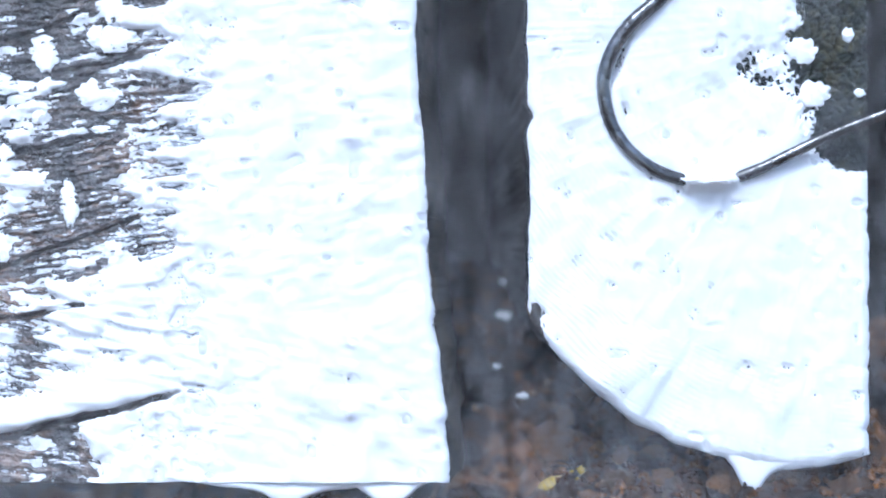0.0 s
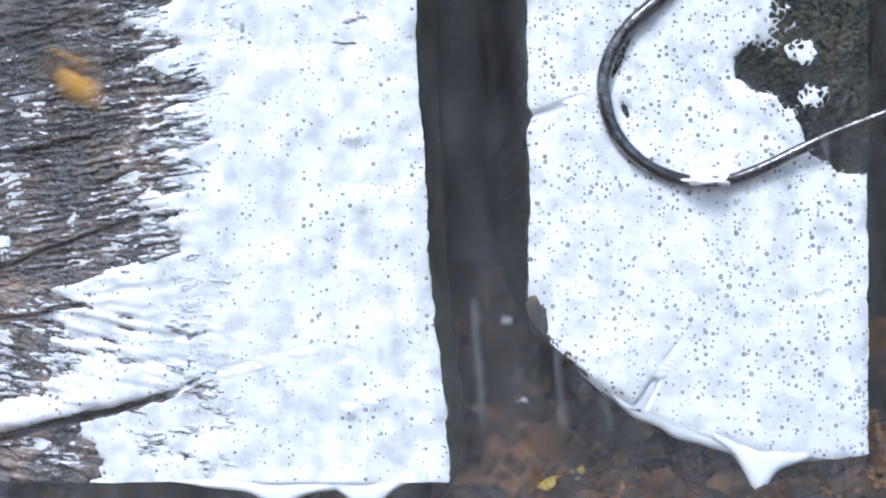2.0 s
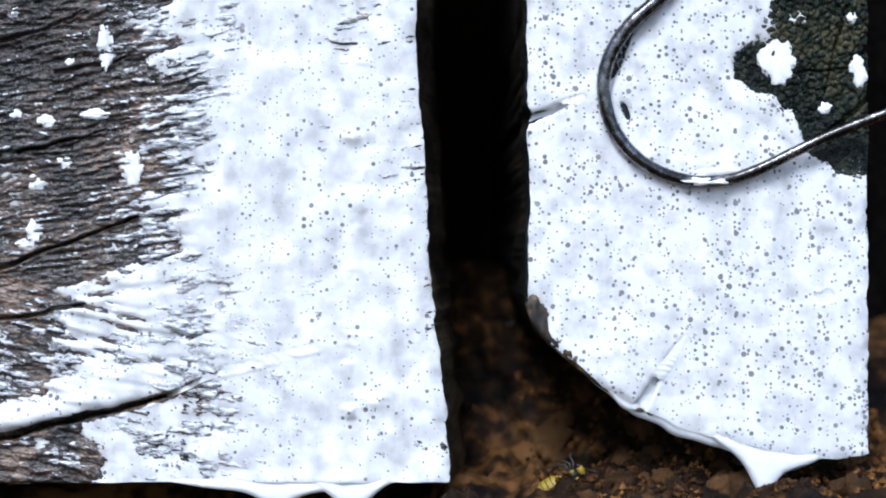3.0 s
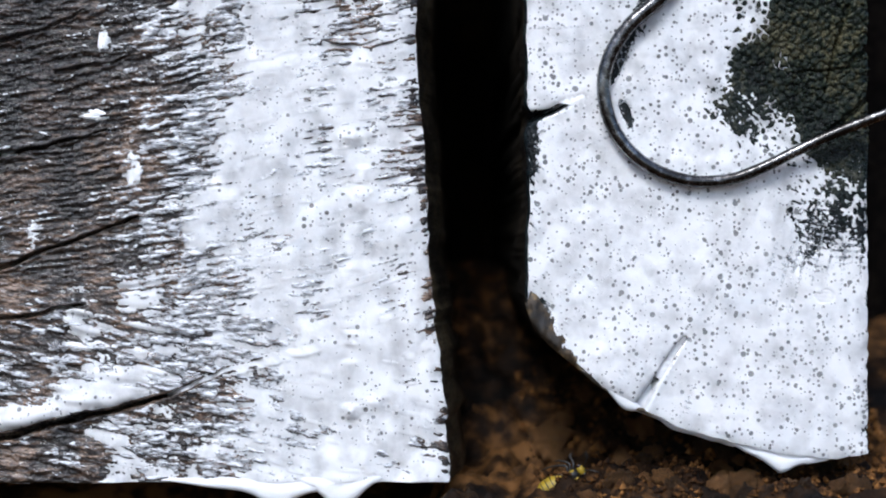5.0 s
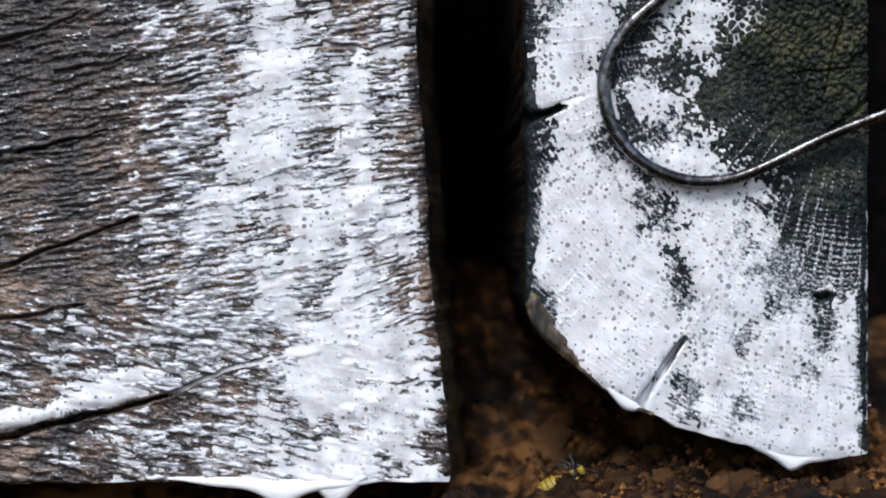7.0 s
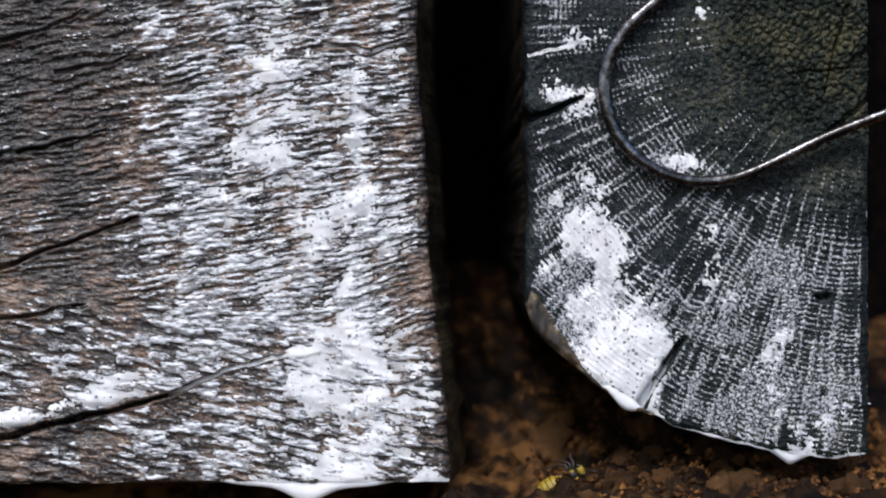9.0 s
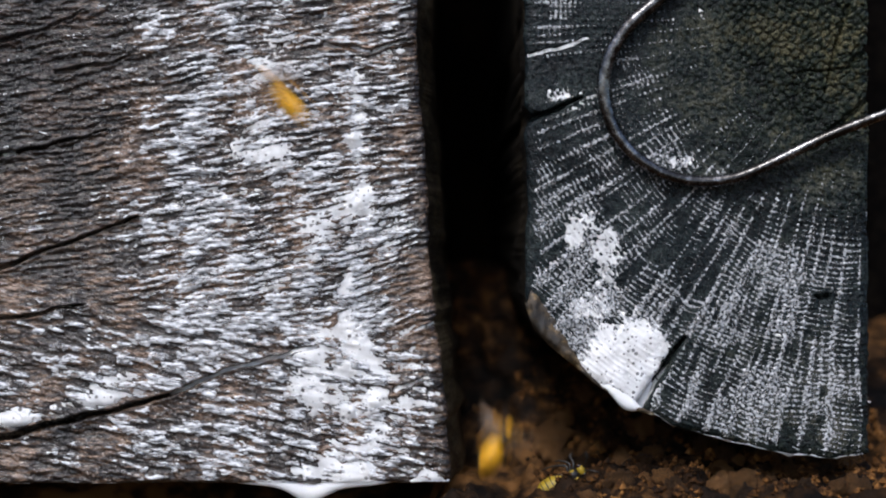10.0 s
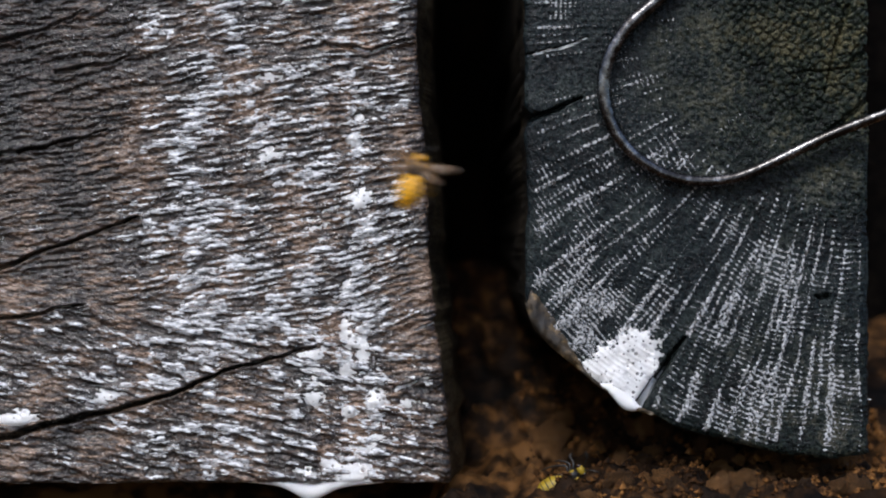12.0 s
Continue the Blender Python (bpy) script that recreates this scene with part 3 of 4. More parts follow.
# ---------------------------------------------------------------- foam
def left_life(u, v, bridged=False, dashed=True):
    """Seconds for which the foam lasts on the brown timber."""
    edge = 285 + 40 * ramp(v, 0, 200) - 50 * bump(u, v, 200, 480, 400, 60) - 185 * ramp(v, 455, 520) + 55 * fbm(u * 0 + 3.3, v / 40, 81, 3)
    t = -2.5 + 5.6 * ramp(u, edge - 35, edge + 30) + 4.6 * ramp(u, 300, 560)
    t = t - 2.5 * bump(u, v, 775, 300, 50, 420) - 3.0 * bump(u, v, 640, 50, 90, 120) + 0.5 * bump(u, v, 640, 640, 130, 220)
    t = t + 2.4 * bump(u, v, 440 + 35 * np.sin(v / 75), v, 50, 1e9) * (1 - ramp(v, 480, 620))
    seam = 632 + 14 * np.sin(v / 130)
    t = t + 3.0 * np.exp(-((u - seam) / 12) ** 2) * ramp(vnoise(u * 0, v / 26, 84), 0.0, 0.5)
    for cu, cv, ru, rv, late in ((636, 348, 24, 18, 6), (628, 245, 20, 11, 7), (640, 600, 14, 20, 4.5), (665, 712, 15, 13, 6), (620, 728, 12, 10, 5), (480, 120, 34, 22, 2.5)):
        t = t + late * bump(u + 6 * vnoise(u / 9, v / 9, 86), v, cu, cv, ru, rv)
    t = t + 7.5 * bump(u, v, 70, 718, 170, 27, -15) + 7.0 * bump(u, v, 110, 728, 170, 17, -15) + 12 * bump(u, v, 0, 742, 60, 24)
    t = t + 2.5 * bump(u, v, 560, 850, 260, 14) + 5 * bump(u, v, 648, 808, 15, 40)
    t = t + 3.4 * bump(u, v, 255, 335, 42, 60) + 1.6 * bump(u, v, 320, 390, 80, 60) + 1.2 * bump(u, v, 195, 500, 60, 40) + 0.6 * bump(u, v, 230, 795, 120, 40)
    patch = bump(u, v, 170, 590, 170, 110)
    t = t + along_grain(u, v, lambda a, w: 2.5 * fbm(a / 70, w / 60, 82, 2) + dashed * 0.9 * vnoise(a / 34, w / 9, 85) + patch * (0.4 + 4.5 * vnoise(a / 46, w / 10, 87)))
    old = LEFT_CRACKS[1:4] + LEFT_CRACKS[5:7]
    shut = ramp(u, 270, 330) if bridged else 0
    return t - 60 * np.maximum(crack_cut(u, v, LEFT_CRACKS[:1], 21, 25) ** 1.5 * (1 - shut), crack_cut(u, v, old, 21, 25) ** 1.5)


def left_film_glints(u, v):
    """Height of the thin film left lying on the strokes of the brown timber; it also paints sky glints on them."""
    low = grain_mix(u, v)
    z = -0.05 + 0.95 * ramp(u, 140, 360) * (1 - 0.3 * ramp(u, 690, 770)) + low * (0.56 * bump(u, v, 100, 640, 300, 130) + 0.14)
    z = z + 0.25 * bump(u, v, 300, 330, 130, 230) + 0.22 * bump(u, v, 170, 420, 150, 90) - 0.5 * bump(u, v, 60, 510, 180, 30) - 0.4 * bump(u, v, 720, 620, 60, 200) + 0.4 * bump(u, v, 470, 540, 190, 70)
    z = z + 0.3 * fbm(u / 55, v / 45, 88, 2)
    for points, wide in (([(425, -10), (395, 90), (345, 190), (330, 270), (355, 350), (335, 470)], 22), ([(440, 100), (455, 230), (500, 370), (560, 440), (625, 470)], 9),
                         ([(605, 30), (632, 245), (640, 345), (625, 470), (640, 560), (650, 640), (660, 720), (650, 830)], 13)):
        gap, along = line_gap(u + 9 * vnoise(u / 30, v / 30, 98), v, points)
        z = z + 0.8 * np.exp(-(gap / wide) ** 2) * (0.75 + 0.9 * vnoise(u / 28, v / 28, 99))
    # Moved to each stroke's upper side, where the sky's glint is painted as film.
    stroke = wood_dash(u, v + 1.8) + along_grain(u, v, lambda a, w: 0.6 * vnoise(a / 8, w / 2.8, 89))
    return wood_relief(u, v) + 2.0 * (stroke - 1.05 + z) - 80 * crack_cut(u, v, LEFT_CRACKS, 21, 25) ** 1.5


def post_life(u, v, cracked=True, netted=True):
    """Seconds for which the foam lasts on the dark post."""
    t = 8.6 - 0.5 * ramp(u, 1180, 1350) - 7 * bump(u, v, 946, 568, 32, 52, 30) - 1.8 * bump(u, v, 985, 70, 90, 150) + 2.5 * bump(u, v, 1225, 288, 70, 16)
    t = t + 8.0 * bump(u, v, 1102, 664, 60, 56) + 1.3 * bump(u, v, 1022, 400, 20, 62, 20) - 1.6 * bump(u, v, 962, 430, 36, 60) + 3.1 * bump(u, v, 1110, 600, 95, 90, -30)
    t = t - 2.6 * bump(u, v, 1450, 380, 130, 95) - 0.5 * bump(u, v, 1340, 110, 60, 90) + 0.9 * bump(u, v, 1420, 580, 90, 120) + 0.6 * bump(u, v, 1300, 730, 260, 70) - 2.3 * bump(u, v, 1300, 170, 62, 72) - 2.7 * bump(u, v, 1140, 362, 60, 36)
    t = t - 3.8 * ramp(((u - 1128) * 129 + (v - 725) * 84) / 154, 0, 18) * bump(u, v, 1190, 690, 110, 80)
    t = t - 13 * bump(u, v, 1545, 85, 205, 180) - 9 * bump(u, v, 1106, 196, 9, 26, -22) - 7 * bump(u, v, 1098, 100, 7, 60, 22) - 8 * bump(u, v, 1560, 262, 110, 40)
    t = t - 3.2 * bump(u, v, 1112, 80, 36, 100, 25) + 0.8 * bump(u, v, 1230, 280, 90, 35)
    t = t - 3.2 * bump(u, v, 925, 300, 32, 260) - 2.4 * bump(u, v, 1552, 440, 42, 150)
    t = t + 2.5 * bump(u, v, 1250, 322, 62, 20) + 1.5 * bump(u, v, 985, 140, 30, 40)
    r, a = polar(u, v)
    ray, rung = ray_net(u, v)
    t = t + 1.4 * fbm(u / 60, v / 60, 91, 3) + ((1.0 * ray + 0.8 * rung - 0.8) if netted else -0.35) - cracked * (2.8 if netted else 1.2) * near_pith(u, v)
    t = t - 4.0 * ramp(2.4 - t, 0, 2.4) * (1 - ramp(r, 300, 420))
    return t - 27 * crack_cut(u, v, POST_CRACKS[:2] + POST_CRACKS[3:6] + POST_CRACKS[7:], 48, 22) ** 1.5 if cracked else t


def post_film(u, v):
    """Height of the thin film left on the rays and rungs of the dark post."""
    r, a = polar(u, v)
    ray, rung = ray_net(u, v)
    z = 0.42 * ramp(r, 300, 520) + 0.55 * bump(u, v, 1010, 490, 110, 160, -30) + 0.3 * bump(u, v, 1080, 600, 90, 80) + 0.55 * bump(u, v, 1360, 700, 230, 120)
    z = z + 0.7 * bump(u, v, 1225, 292, 75, 18, 10) + 0.32 * bump(u, v, 1410, 450, 150, 120) - 0.35 * bump(u, v, 1010, 110, 110, 120) - 0.25 * (1 - ramp(r, 320, 450)) + 0.25 * bump(u, v, 1180, 150, 90, 130)
    z = z + 0.35 * fbm(u / 45, v / 45, 95, 3) + 0.16 * vnoise(u / 5, v / 5, 96)
    wall = 1.1 * ray + 0.8 * rung
    return post_relief(u, v) + 2.0 * (wall - 1.0 + z) - 6 * near_pith(u, v) - 45 * crack_cut(u, v, POST_CRACKS, 48, 22) ** 1.5


FOAM_CELL = 1.8


def pitted(u, v, life, h, count, sizes, seed, low, high):
    """Bubbles: pits that break through to the wood some seconds before the foam is gone."""
    rng = np.random.RandomState(seed)
    m, n = u.shape
    taken = np.zeros((m, n), bool)
    for _ in range(count):
        i, j = rng.randint(4, m - 4), rng.randint(4, n - 4)
        if taken[i, j]:
            continue
        opens = life[i, j] - low - (high - low) * rng.rand() ** 0.9
        if life[i, j] < 0.5 or opens < 0.2:
            continue
        r = sizes[0] + (sizes[1] - sizes[0]) * rng.rand() ** 3.2
        k = int(r / FOAM_CELL) + 2
        sl = (slice(max(i - k, 0), i + k + 1), slice(max(j - k, 0), j + k + 1))
        taken[max(i - k, 0):i + k + 1, max(j - k, 0):j + k + 1] = True
        gap = np.hypot(u[sl] - u[i, j], v[sl] - v[i, j]) / r
        cut = np.clip(1 - gap ** 2, 0, 1) ** 0.4
        h[sl] = np.minimum(h[sl], h[sl] - (h[sl] - opens * RATE / U) * cut)


def foot(u, v, base_of):
    return 6 * np.exp(-np.clip(base_of(u) - v, 0, 99) / 3.5)


def left_base(u):
    return u * 0 + 855


def foam_mesh(name, cols, rows, fit_to, life_of, edge_of, base_of, count, sizes, seed, low, high, material):
    a, b = np.meshgrid(cols, rows)
    u, v = fit_to(a, b)
    life = life_of(u, v)
    lip = np.sqrt(np.clip(edge_of(u, v) / 26, 0.03, 1))
    h = np.where(life > 0, life * lip, life) * RATE / U - 6 * np.exp(-np.clip(edge_of(u, v), 0, 99) / 3) - foot(u, v, base_of)
    pitted(u, v, life, h, count, sizes, seed, low, high)
    keep = np.maximum.reduce([h[:-1, :-1], h[1:, :-1], h[:-1, 1:], h[1:, 1:]]) > -5
    keep &= ((edge_of(u, v) > 3.5) & (base_of(u) - v > 3))[:-1, :-1]
    return mesh_of(name, [(px(u), -h * U, pz(v), keep)], material)


def film_mesh(name, cols, rows, fit_to, level_of, edge_of, base_of, material):
    a, b = np.meshgrid(cols, rows)
    u, v = fit_to(a, b)
    h = level_of(u, v) - 14 * np.exp(-np.clip(edge_of(u, v), 0, 99) / 6) - foot(u, v, base_of)
    keep = np.maximum.reduce([h[:-1, :-1], h[1:, :-1], h[:-1, 1:], h[1:, 1:]]) > -5
    keep &= ((edge_of(u, v) > 3.5) & (base_of(u) - v > 3))[:-1, :-1]
    return mesh_of(name, [(px(u), -h * U, pz(v), keep)], material)


def skin_mesh(name, cols, rows, fit_to, life_of, edge_of, base_of, proud, material):
    """The smooth upper foam, which sinks faster than the layer below it."""
    a, b = np.meshgrid(cols, rows)
    u, v = fit_to(a, b)
    life = life_of(u, v)
    lip = np.sqrt(np.clip(edge_of(u, v) / 26, 0.03, 1))
    h = np.where(life > 0, life * lip, life) * RATE / U + proud * ramp(life, -0.5, 2.0)
    keep = np.maximum.reduce([h[:-1, :-1], h[1:, :-1], h[:-1, 1:], h[1:, 1:]]) > -3
    keep &= ((edge_of(u, v) > 3.5) & (base_of(u) - v > 3))[:-1, :-1]
    return mesh_of(name, [(px(u), -h * U, pz(v), keep)], material)


def cover_mesh(name, cols, rows, fit_to, life_of, edge_of, seed, mounds=()):
    """The fresh smooth top of the foam, which goes first."""
    a, b = np.meshgrid(cols, rows)
    u, v = fit_to(a, b)
    life = life_of(u, v)
    lip = np.sqrt(np.clip(edge_of(u, v) / 16, 0.05, 1))
    h = np.where(life > 0, life * lip, life) * RATE / U + ramp(life, 0.2, 2.2) * lip * (5 + 2.2 * fbm(u / 42, v / 42, seed, 2) - 7 * ramp(vnoise(u / 24, v / 24, seed + 5), 0.72, 0.95))
    for line in mounds:
        h = h + 20 * np.exp(-(line_gap(u, v, line)[0] / 14) ** 2)
    keep = np.maximum.reduce([h[:-1, :-1], h[1:, :-1], h[:-1, 1:], h[1:, 1:]]) > -3
    keep &= (edge_of(u, v) > 2.5)[:-1, :-1]
    return mesh_of(name, [(px(u), -h * U, pz(v), keep)], FOAM)


def ends(u, a, b, soft):
    return ramp(u, a, a + soft) * (1 - ramp(u, b - soft, b))


def overhang(u):
    """How far the fresh foam hangs below the post's lower edge."""
    return ends(u, 935, 1536, 50) * (7 + 22 * ramp(u, 960, 1160) * (1 - ramp(u, 1360, 1500)) + 3 * vnoise(u / 40, u * 0, 97))


def post_cover_fit(a, b):
    u, v = post_fit(a, b)
    return u, v + ramp(b, 640, 812) * overhang(a)


def post_cover_rim(u, v):
    return np.minimum(np.minimum(u - POST_EDGE(v), POST_RIGHT(v) + 1 - u), (POST_BASE(u) + overhang(u) - v) * 0.8 + 1)


WIRE_LOW = [(1218, 320), (1255, 322), (1292, 317)]


def left_rim(u, v):
    return LEFT_EDGE(v) - u


def post_rim(u, v):
    return np.minimum(np.minimum(u - POST_EDGE(v), POST_RIGHT(v) + 1 - u), (POST_BASE(u) - v) * 0.8 + 14)


foam_left = tagged(new("foam"), "white bubbly soap foam settling into brown timber grain", "foam", "foam on the timbers")
foam_post = tagged(new("foam"), "thick white bubbly soap foam over the dark post", "foam", "foam on the timbers")


def foam_piece(name, me, parent, label=""):
    ob = new(name, me)
    ob.parent = parent
    return tagged(ob, label) if label else ob


layer_left = foam_piece("foam_layer", foam_mesh("foam_layer", np.arange(-14, 796, FOAM_CELL), np.arange(-18, 854, FOAM_CELL), left_fit, left_life,
                                                left_rim, left_base, 1800, (1.8, 4.6), 5, 0.2, 8.5, FOAM_LEFT), foam_left)
layer_post = foam_piece("foam_layer", foam_mesh("foam_layer", np.arange(926, 1537, FOAM_CELL), np.arange(-18, 812, FOAM_CELL), post_fit, post_life,
                                                post_rim, POST_BASE, 2400, (1.8, 5.8), 6, 0.2, 8.0, FOAM_POST), foam_post)
skin_left = foam_piece("foam_skin", skin_mesh("foam_skin", np.arange(-14, 796, 3.4), np.arange(-18, 854, 3.4), left_fit, lambda u, v: left_life(u, v, False, False), left_rim, left_base, 2.2, FOAM_LEFT), foam_left, "smooth upper foam with small clear bubbles")
skin_post = foam_piece("foam_skin", skin_mesh("foam_skin", np.arange(926, 1537, 3.4), np.arange(-18, 812, 3.4), post_fit, lambda u, v: post_life(u, v, True, False), post_rim, POST_BASE, 2.4, FOAM_POST), foam_post, "smooth upper foam with small clear bubbles")


def bridge_mesh(name, cols, rows, fit_to, life_of, line, seed, cell, wide=13, proud=0.5):
    """A strip of foam over a crack, which falls in late."""
    u, v = fit_to(*np.meshgrid(cols, rows))
    gap, along = line_gap(u, v + 3 * vnoise(u / cell, v / cell, seed), line)
    h = life_of(u, v) * RATE / U + proud + 0.6 * vnoise(u / 7, v / 7, 123)
    return mesh_of(name, [(px(u), -h * U, pz(v), (gap < wide)[:-1, :-1])], FOAM)


bridge_left = foam_piece("foam_bridge", bridge_mesh("foam_bridge", np.arange(262, 590, 2.4), np.arange(590, 730, 2.4), left_fit, lambda u, v: left_life(u, v, True), LEFT_CRACKS[0][0], 21, 25, 10, 1.8), foam_left)
bridge_post = foam_piece("foam_bridge", bridge_mesh("foam_bridge", np.arange(930, 1040, 2.4), np.arange(150, 240, 2.4), post_fit, lambda u, v: post_life(u, v, False), POST_CRACKS[1][0], 48, 22, 16, 0.2), foam_post)
bridge_hole = foam_piece("foam_bridge", bridge_mesh("foam_bridge", np.arange(1415, 1495, 2.4), np.arange(495, 560, 2.4), post_fit, lambda u, v: post_life(u, v, False), POST_CRACKS[5][0], 48, 22, 16, -0.3), foam_post)
bridge_crack = foam_piece("foam_bridge", bridge_mesh("foam_bridge", np.arange(1105, 1235, 2.4), np.arange(580, 740, 2.4), post_fit, lambda u, v: post_life(u, v, False), POST_CRACKS[0][0], 48, 22, 20, 0.0), foam_post)


def clumped_life(u, v):
    """The fresh foam's border breaks up into round clumps."""
    t = left_life(u, v, True)
    return t + 2.5 * fbm(u / 34, v / 30, 104, 3, 0.6) * (1 - ramp(t, 2.5, 6.5))


cover_left = foam_piece("foam_top", cover_mesh("foam_top", np.arange(-14, 796, 4.2), np.arange(-18, 854, 4.2), left_fit, clumped_life, left_rim, 101), foam_left, "fresh smooth foam surface")
cover_post = foam_piece("foam_top", cover_mesh("foam_top", np.arange(926, 1537, 4.2), np.concatenate([np.arange(-18, 640, 4.2), np.linspace(640, 812, 60)]), post_cover_fit, lambda u, v: post_life(u, v, False), post_cover_rim, 111, [WIRE_LOW]), foam_post, "fresh smooth foam surface")
film_left = foam_piece("foam_film", film_mesh("foam_film", np.arange(-14, 796, 2.1), np.arange(-18, 854, 2.1), left_fit, left_film_glints, left_rim, left_base, FILM_GLINTS), foam_left,
                       "thin greyish soap film and painted glints on the grain strokes")
film_post = foam_piece("foam_film", film_mesh("foam_film", np.arange(926, 1537, 2.1), np.arange(-18, 812, 2.1), post_fit, post_film, post_rim, POST_BASE, FILM_DOTS), foam_post,
                       "thin greyish soap film in the cracks")


def curtain(name, us, top, low, thick, parent, label, material=FOAM, rough=0.0):
    """Foam that hangs below an edge: from the line top(u) down to the line low(u), rounded front and back."""
    around = np.linspace(0, 2 * np.pi, 19)
    u, k = np.meshgrid(us, around, indexing="ij")
    a, b = top(u), low(u)
    mid, half = (a + b) / 2, np.maximum((b - a) / 2, 0.5)
    v = mid + half * np.cos(k)
    y = np.minimum(thick, half * 1.1) * np.sin(k) * (0.75 + 0.25 * np.cos(k))
    y = y + rough * fbm(u / 12, v / 12, 131, 3)
    return foam_piece(name, mesh_of(name, [(px(u), y * U, pz(v), None)], material), parent, label)


drip_wide = curtain("drip", np.arange(268, 742, 4.0), lambda u: 848 - 4 * ends(u, 268, 740, 60),
                    lambda u: 847 + ends(u, 268, 740, 130) * (9 + 14 * np.exp(-((u - 520) / 140) ** 2) + 24 * np.exp(-((u - 505) / 38.0) ** 2)), 14, foam_left, "smooth hanging foam drip")
drip_side = curtain("drip", np.arange(536, 756, 4.0), lambda u: 845 - 8 * ends(u, 536, 754, 50),
                    lambda u: 846 + ends(u, 536, 754, 70) * (20 * np.exp(-((u - 650) / 95) ** 2) + 34 * np.exp(-((u - 652) / 36.0) ** 2)), 14, foam_left, "smooth hanging foam drip")
lip_post = curtain("foam_lip", np.arange(942, 1536, 4.0), lambda u: POST_BASE(u) - 30 * ends(u, 942, 1536, 50),
                   lambda u: POST_BASE(u) + 1 + ends(u, 942, 1536, 60) * (8 + 22 * ramp(u, 960, 1160) * (1 - ramp(u, 1340, 1500)) + 2 * vnoise(u / 40, u * 0, 97)), 15, foam_post, "smooth rounded foam rim")
drip_post = curtain("drip", np.arange(1180, 1480, 2.5), lambda u: POST_BASE(u) - 4 - 10 * ends(u, 1180, 1480, 40),
                    lambda u: POST_BASE(u) - 2 + ends(u, 1180, 1480, 60) * (46 * np.exp(-((u - 1330) / 78.0) ** 2) * ends(u, 1180, 1480, 70) + 48 * np.exp(-((u - 1328) / 23.0) ** 2)), 15, foam_post, "smooth hanging foam drip")


curtain("bark", np.arange(929, 1160, 3.0), lambda u: POST_BASE(u) - 5 - 58 * ends(u, 929, 1158, 14) * (1 - ramp(u, 955, 1050)),
        lambda u: POST_BASE(u) + 3 * ends(u, 929, 1158, 10), 8, post_timber, "rough brown bark along the edge", BARK, 5.0)
drip_broad = curtain("drip", np.arange(1290, 1510, 2.5), lambda u: POST_BASE(u) - 4 - 10 * ends(u, 1290, 1510, 40),
                     lambda u: POST_BASE(u) - 2 + ends(u, 1290, 1510, 50) * (38 * np.exp(-np.hypot(u - 1400, 8) / 40)), 14, foam_post, "small broad foam drip")


curtain("drip", np.arange(1062, 1136, 2.5), lambda u: POST_BASE(u) - 6 - 16 * ends(u, 1062, 1136, 25),
        lambda u: POST_BASE(u) - 3 + 17 * np.exp(-((u - 1102) / 25.0) ** 2), 12, foam_post, "small drooping foam blob")


def fleck_mesh(seed):
    bm = bmesh.new()
    bmesh.ops.create_icosphere(bm, subdivisions=4, radius=1.0)
    for p in bm.verts:
        o = Vector((seed * 3.1, seed * 1.7, 0))
        p.co *= 1 + 0.55 * noise.noise(p.co * 1.3 + o) + 0.42 * noise.noise(p.co * 2.6 + o) + 0.2 * noise.noise(p.co * 5.0 + o) + 0.08 * noise.noise(p.co * 11.0 + o)
    me = bpy.data.meshes.new("foam_fleck")
    bm.to_mesh(me)
    bm.free()
    for p in me.polygons:
        p.use_smooth = True
    me.materials.append(FOAM)
    return me


fleck_shapes = [fleck_mesh(k) for k in range(6)]
flecks = []   # (object, u, v, thickness, lands, gone)


def fleck(u, v, ru, rv, lands, gone, parent, k, thick=5):
    ob = new("foam_fleck", fleck_shapes[k % 6])
    ob.parent = parent
    ob.scale = (ru * U, thick * U, rv * U)
    flecks.append((ob, u, v, thick * U, lands, gone))


for k, (u, v, ru, rv, gone) in enumerate([
        (82, 92, 28, 38, 1.6), (200, 20, 30, 26, 2.0), (206, 72, 34, 24, 1.7), (178, 168, 46, 28, 2.6), (10, 270, 15, 18, 0.9), (42, 320, 44, 16, 2.2),
        (125, 360, 18, 42, 2.8), (8, 440, 17, 26, 3.4), (70, 205, 12, 12, 0.8), (172, 65, 18, 20, 1.2), (180, 230, 22, 8, 1.4), (60, 185, 10, 8, 0.7),
        (95, 540, 34, 10, 1.8), (230, 610, 40, 14, 2.2)]):
    fleck(u, v, ru * 0.8, rv * 0.8, -1, 0.7 * gone, foam_left, k, 4)
for k, (u, v, ru, rv, gone) in enumerate([
        (24, 20, 14, 12, 4.0), (126, 110, 12, 10, 3.6), (188, 85, 18, 46, 4.6), (28, 200, 14, 14, 3.2), (86, 214, 22, 14, 4.0), (116, 288, 17, 16, 4.2),
        (66, 322, 20, 16, 4.0), (50, 432, 26, 12, 4.6), (60, 410, 16, 32, 7.4), (170, 202, 30, 12, 6.2), (202, 540, 22, 14, 4.2), (235, 300, 26, 34, 6.8),
        (185, 70, 12, 34, 6.0), (405, 188, 32, 30, 4.2)]):
    fleck(u, v, ru * 0.75, rv * 0.7, 2.4 + 0.07 * (k % 6), gone, foam_left, k + 2, 4)
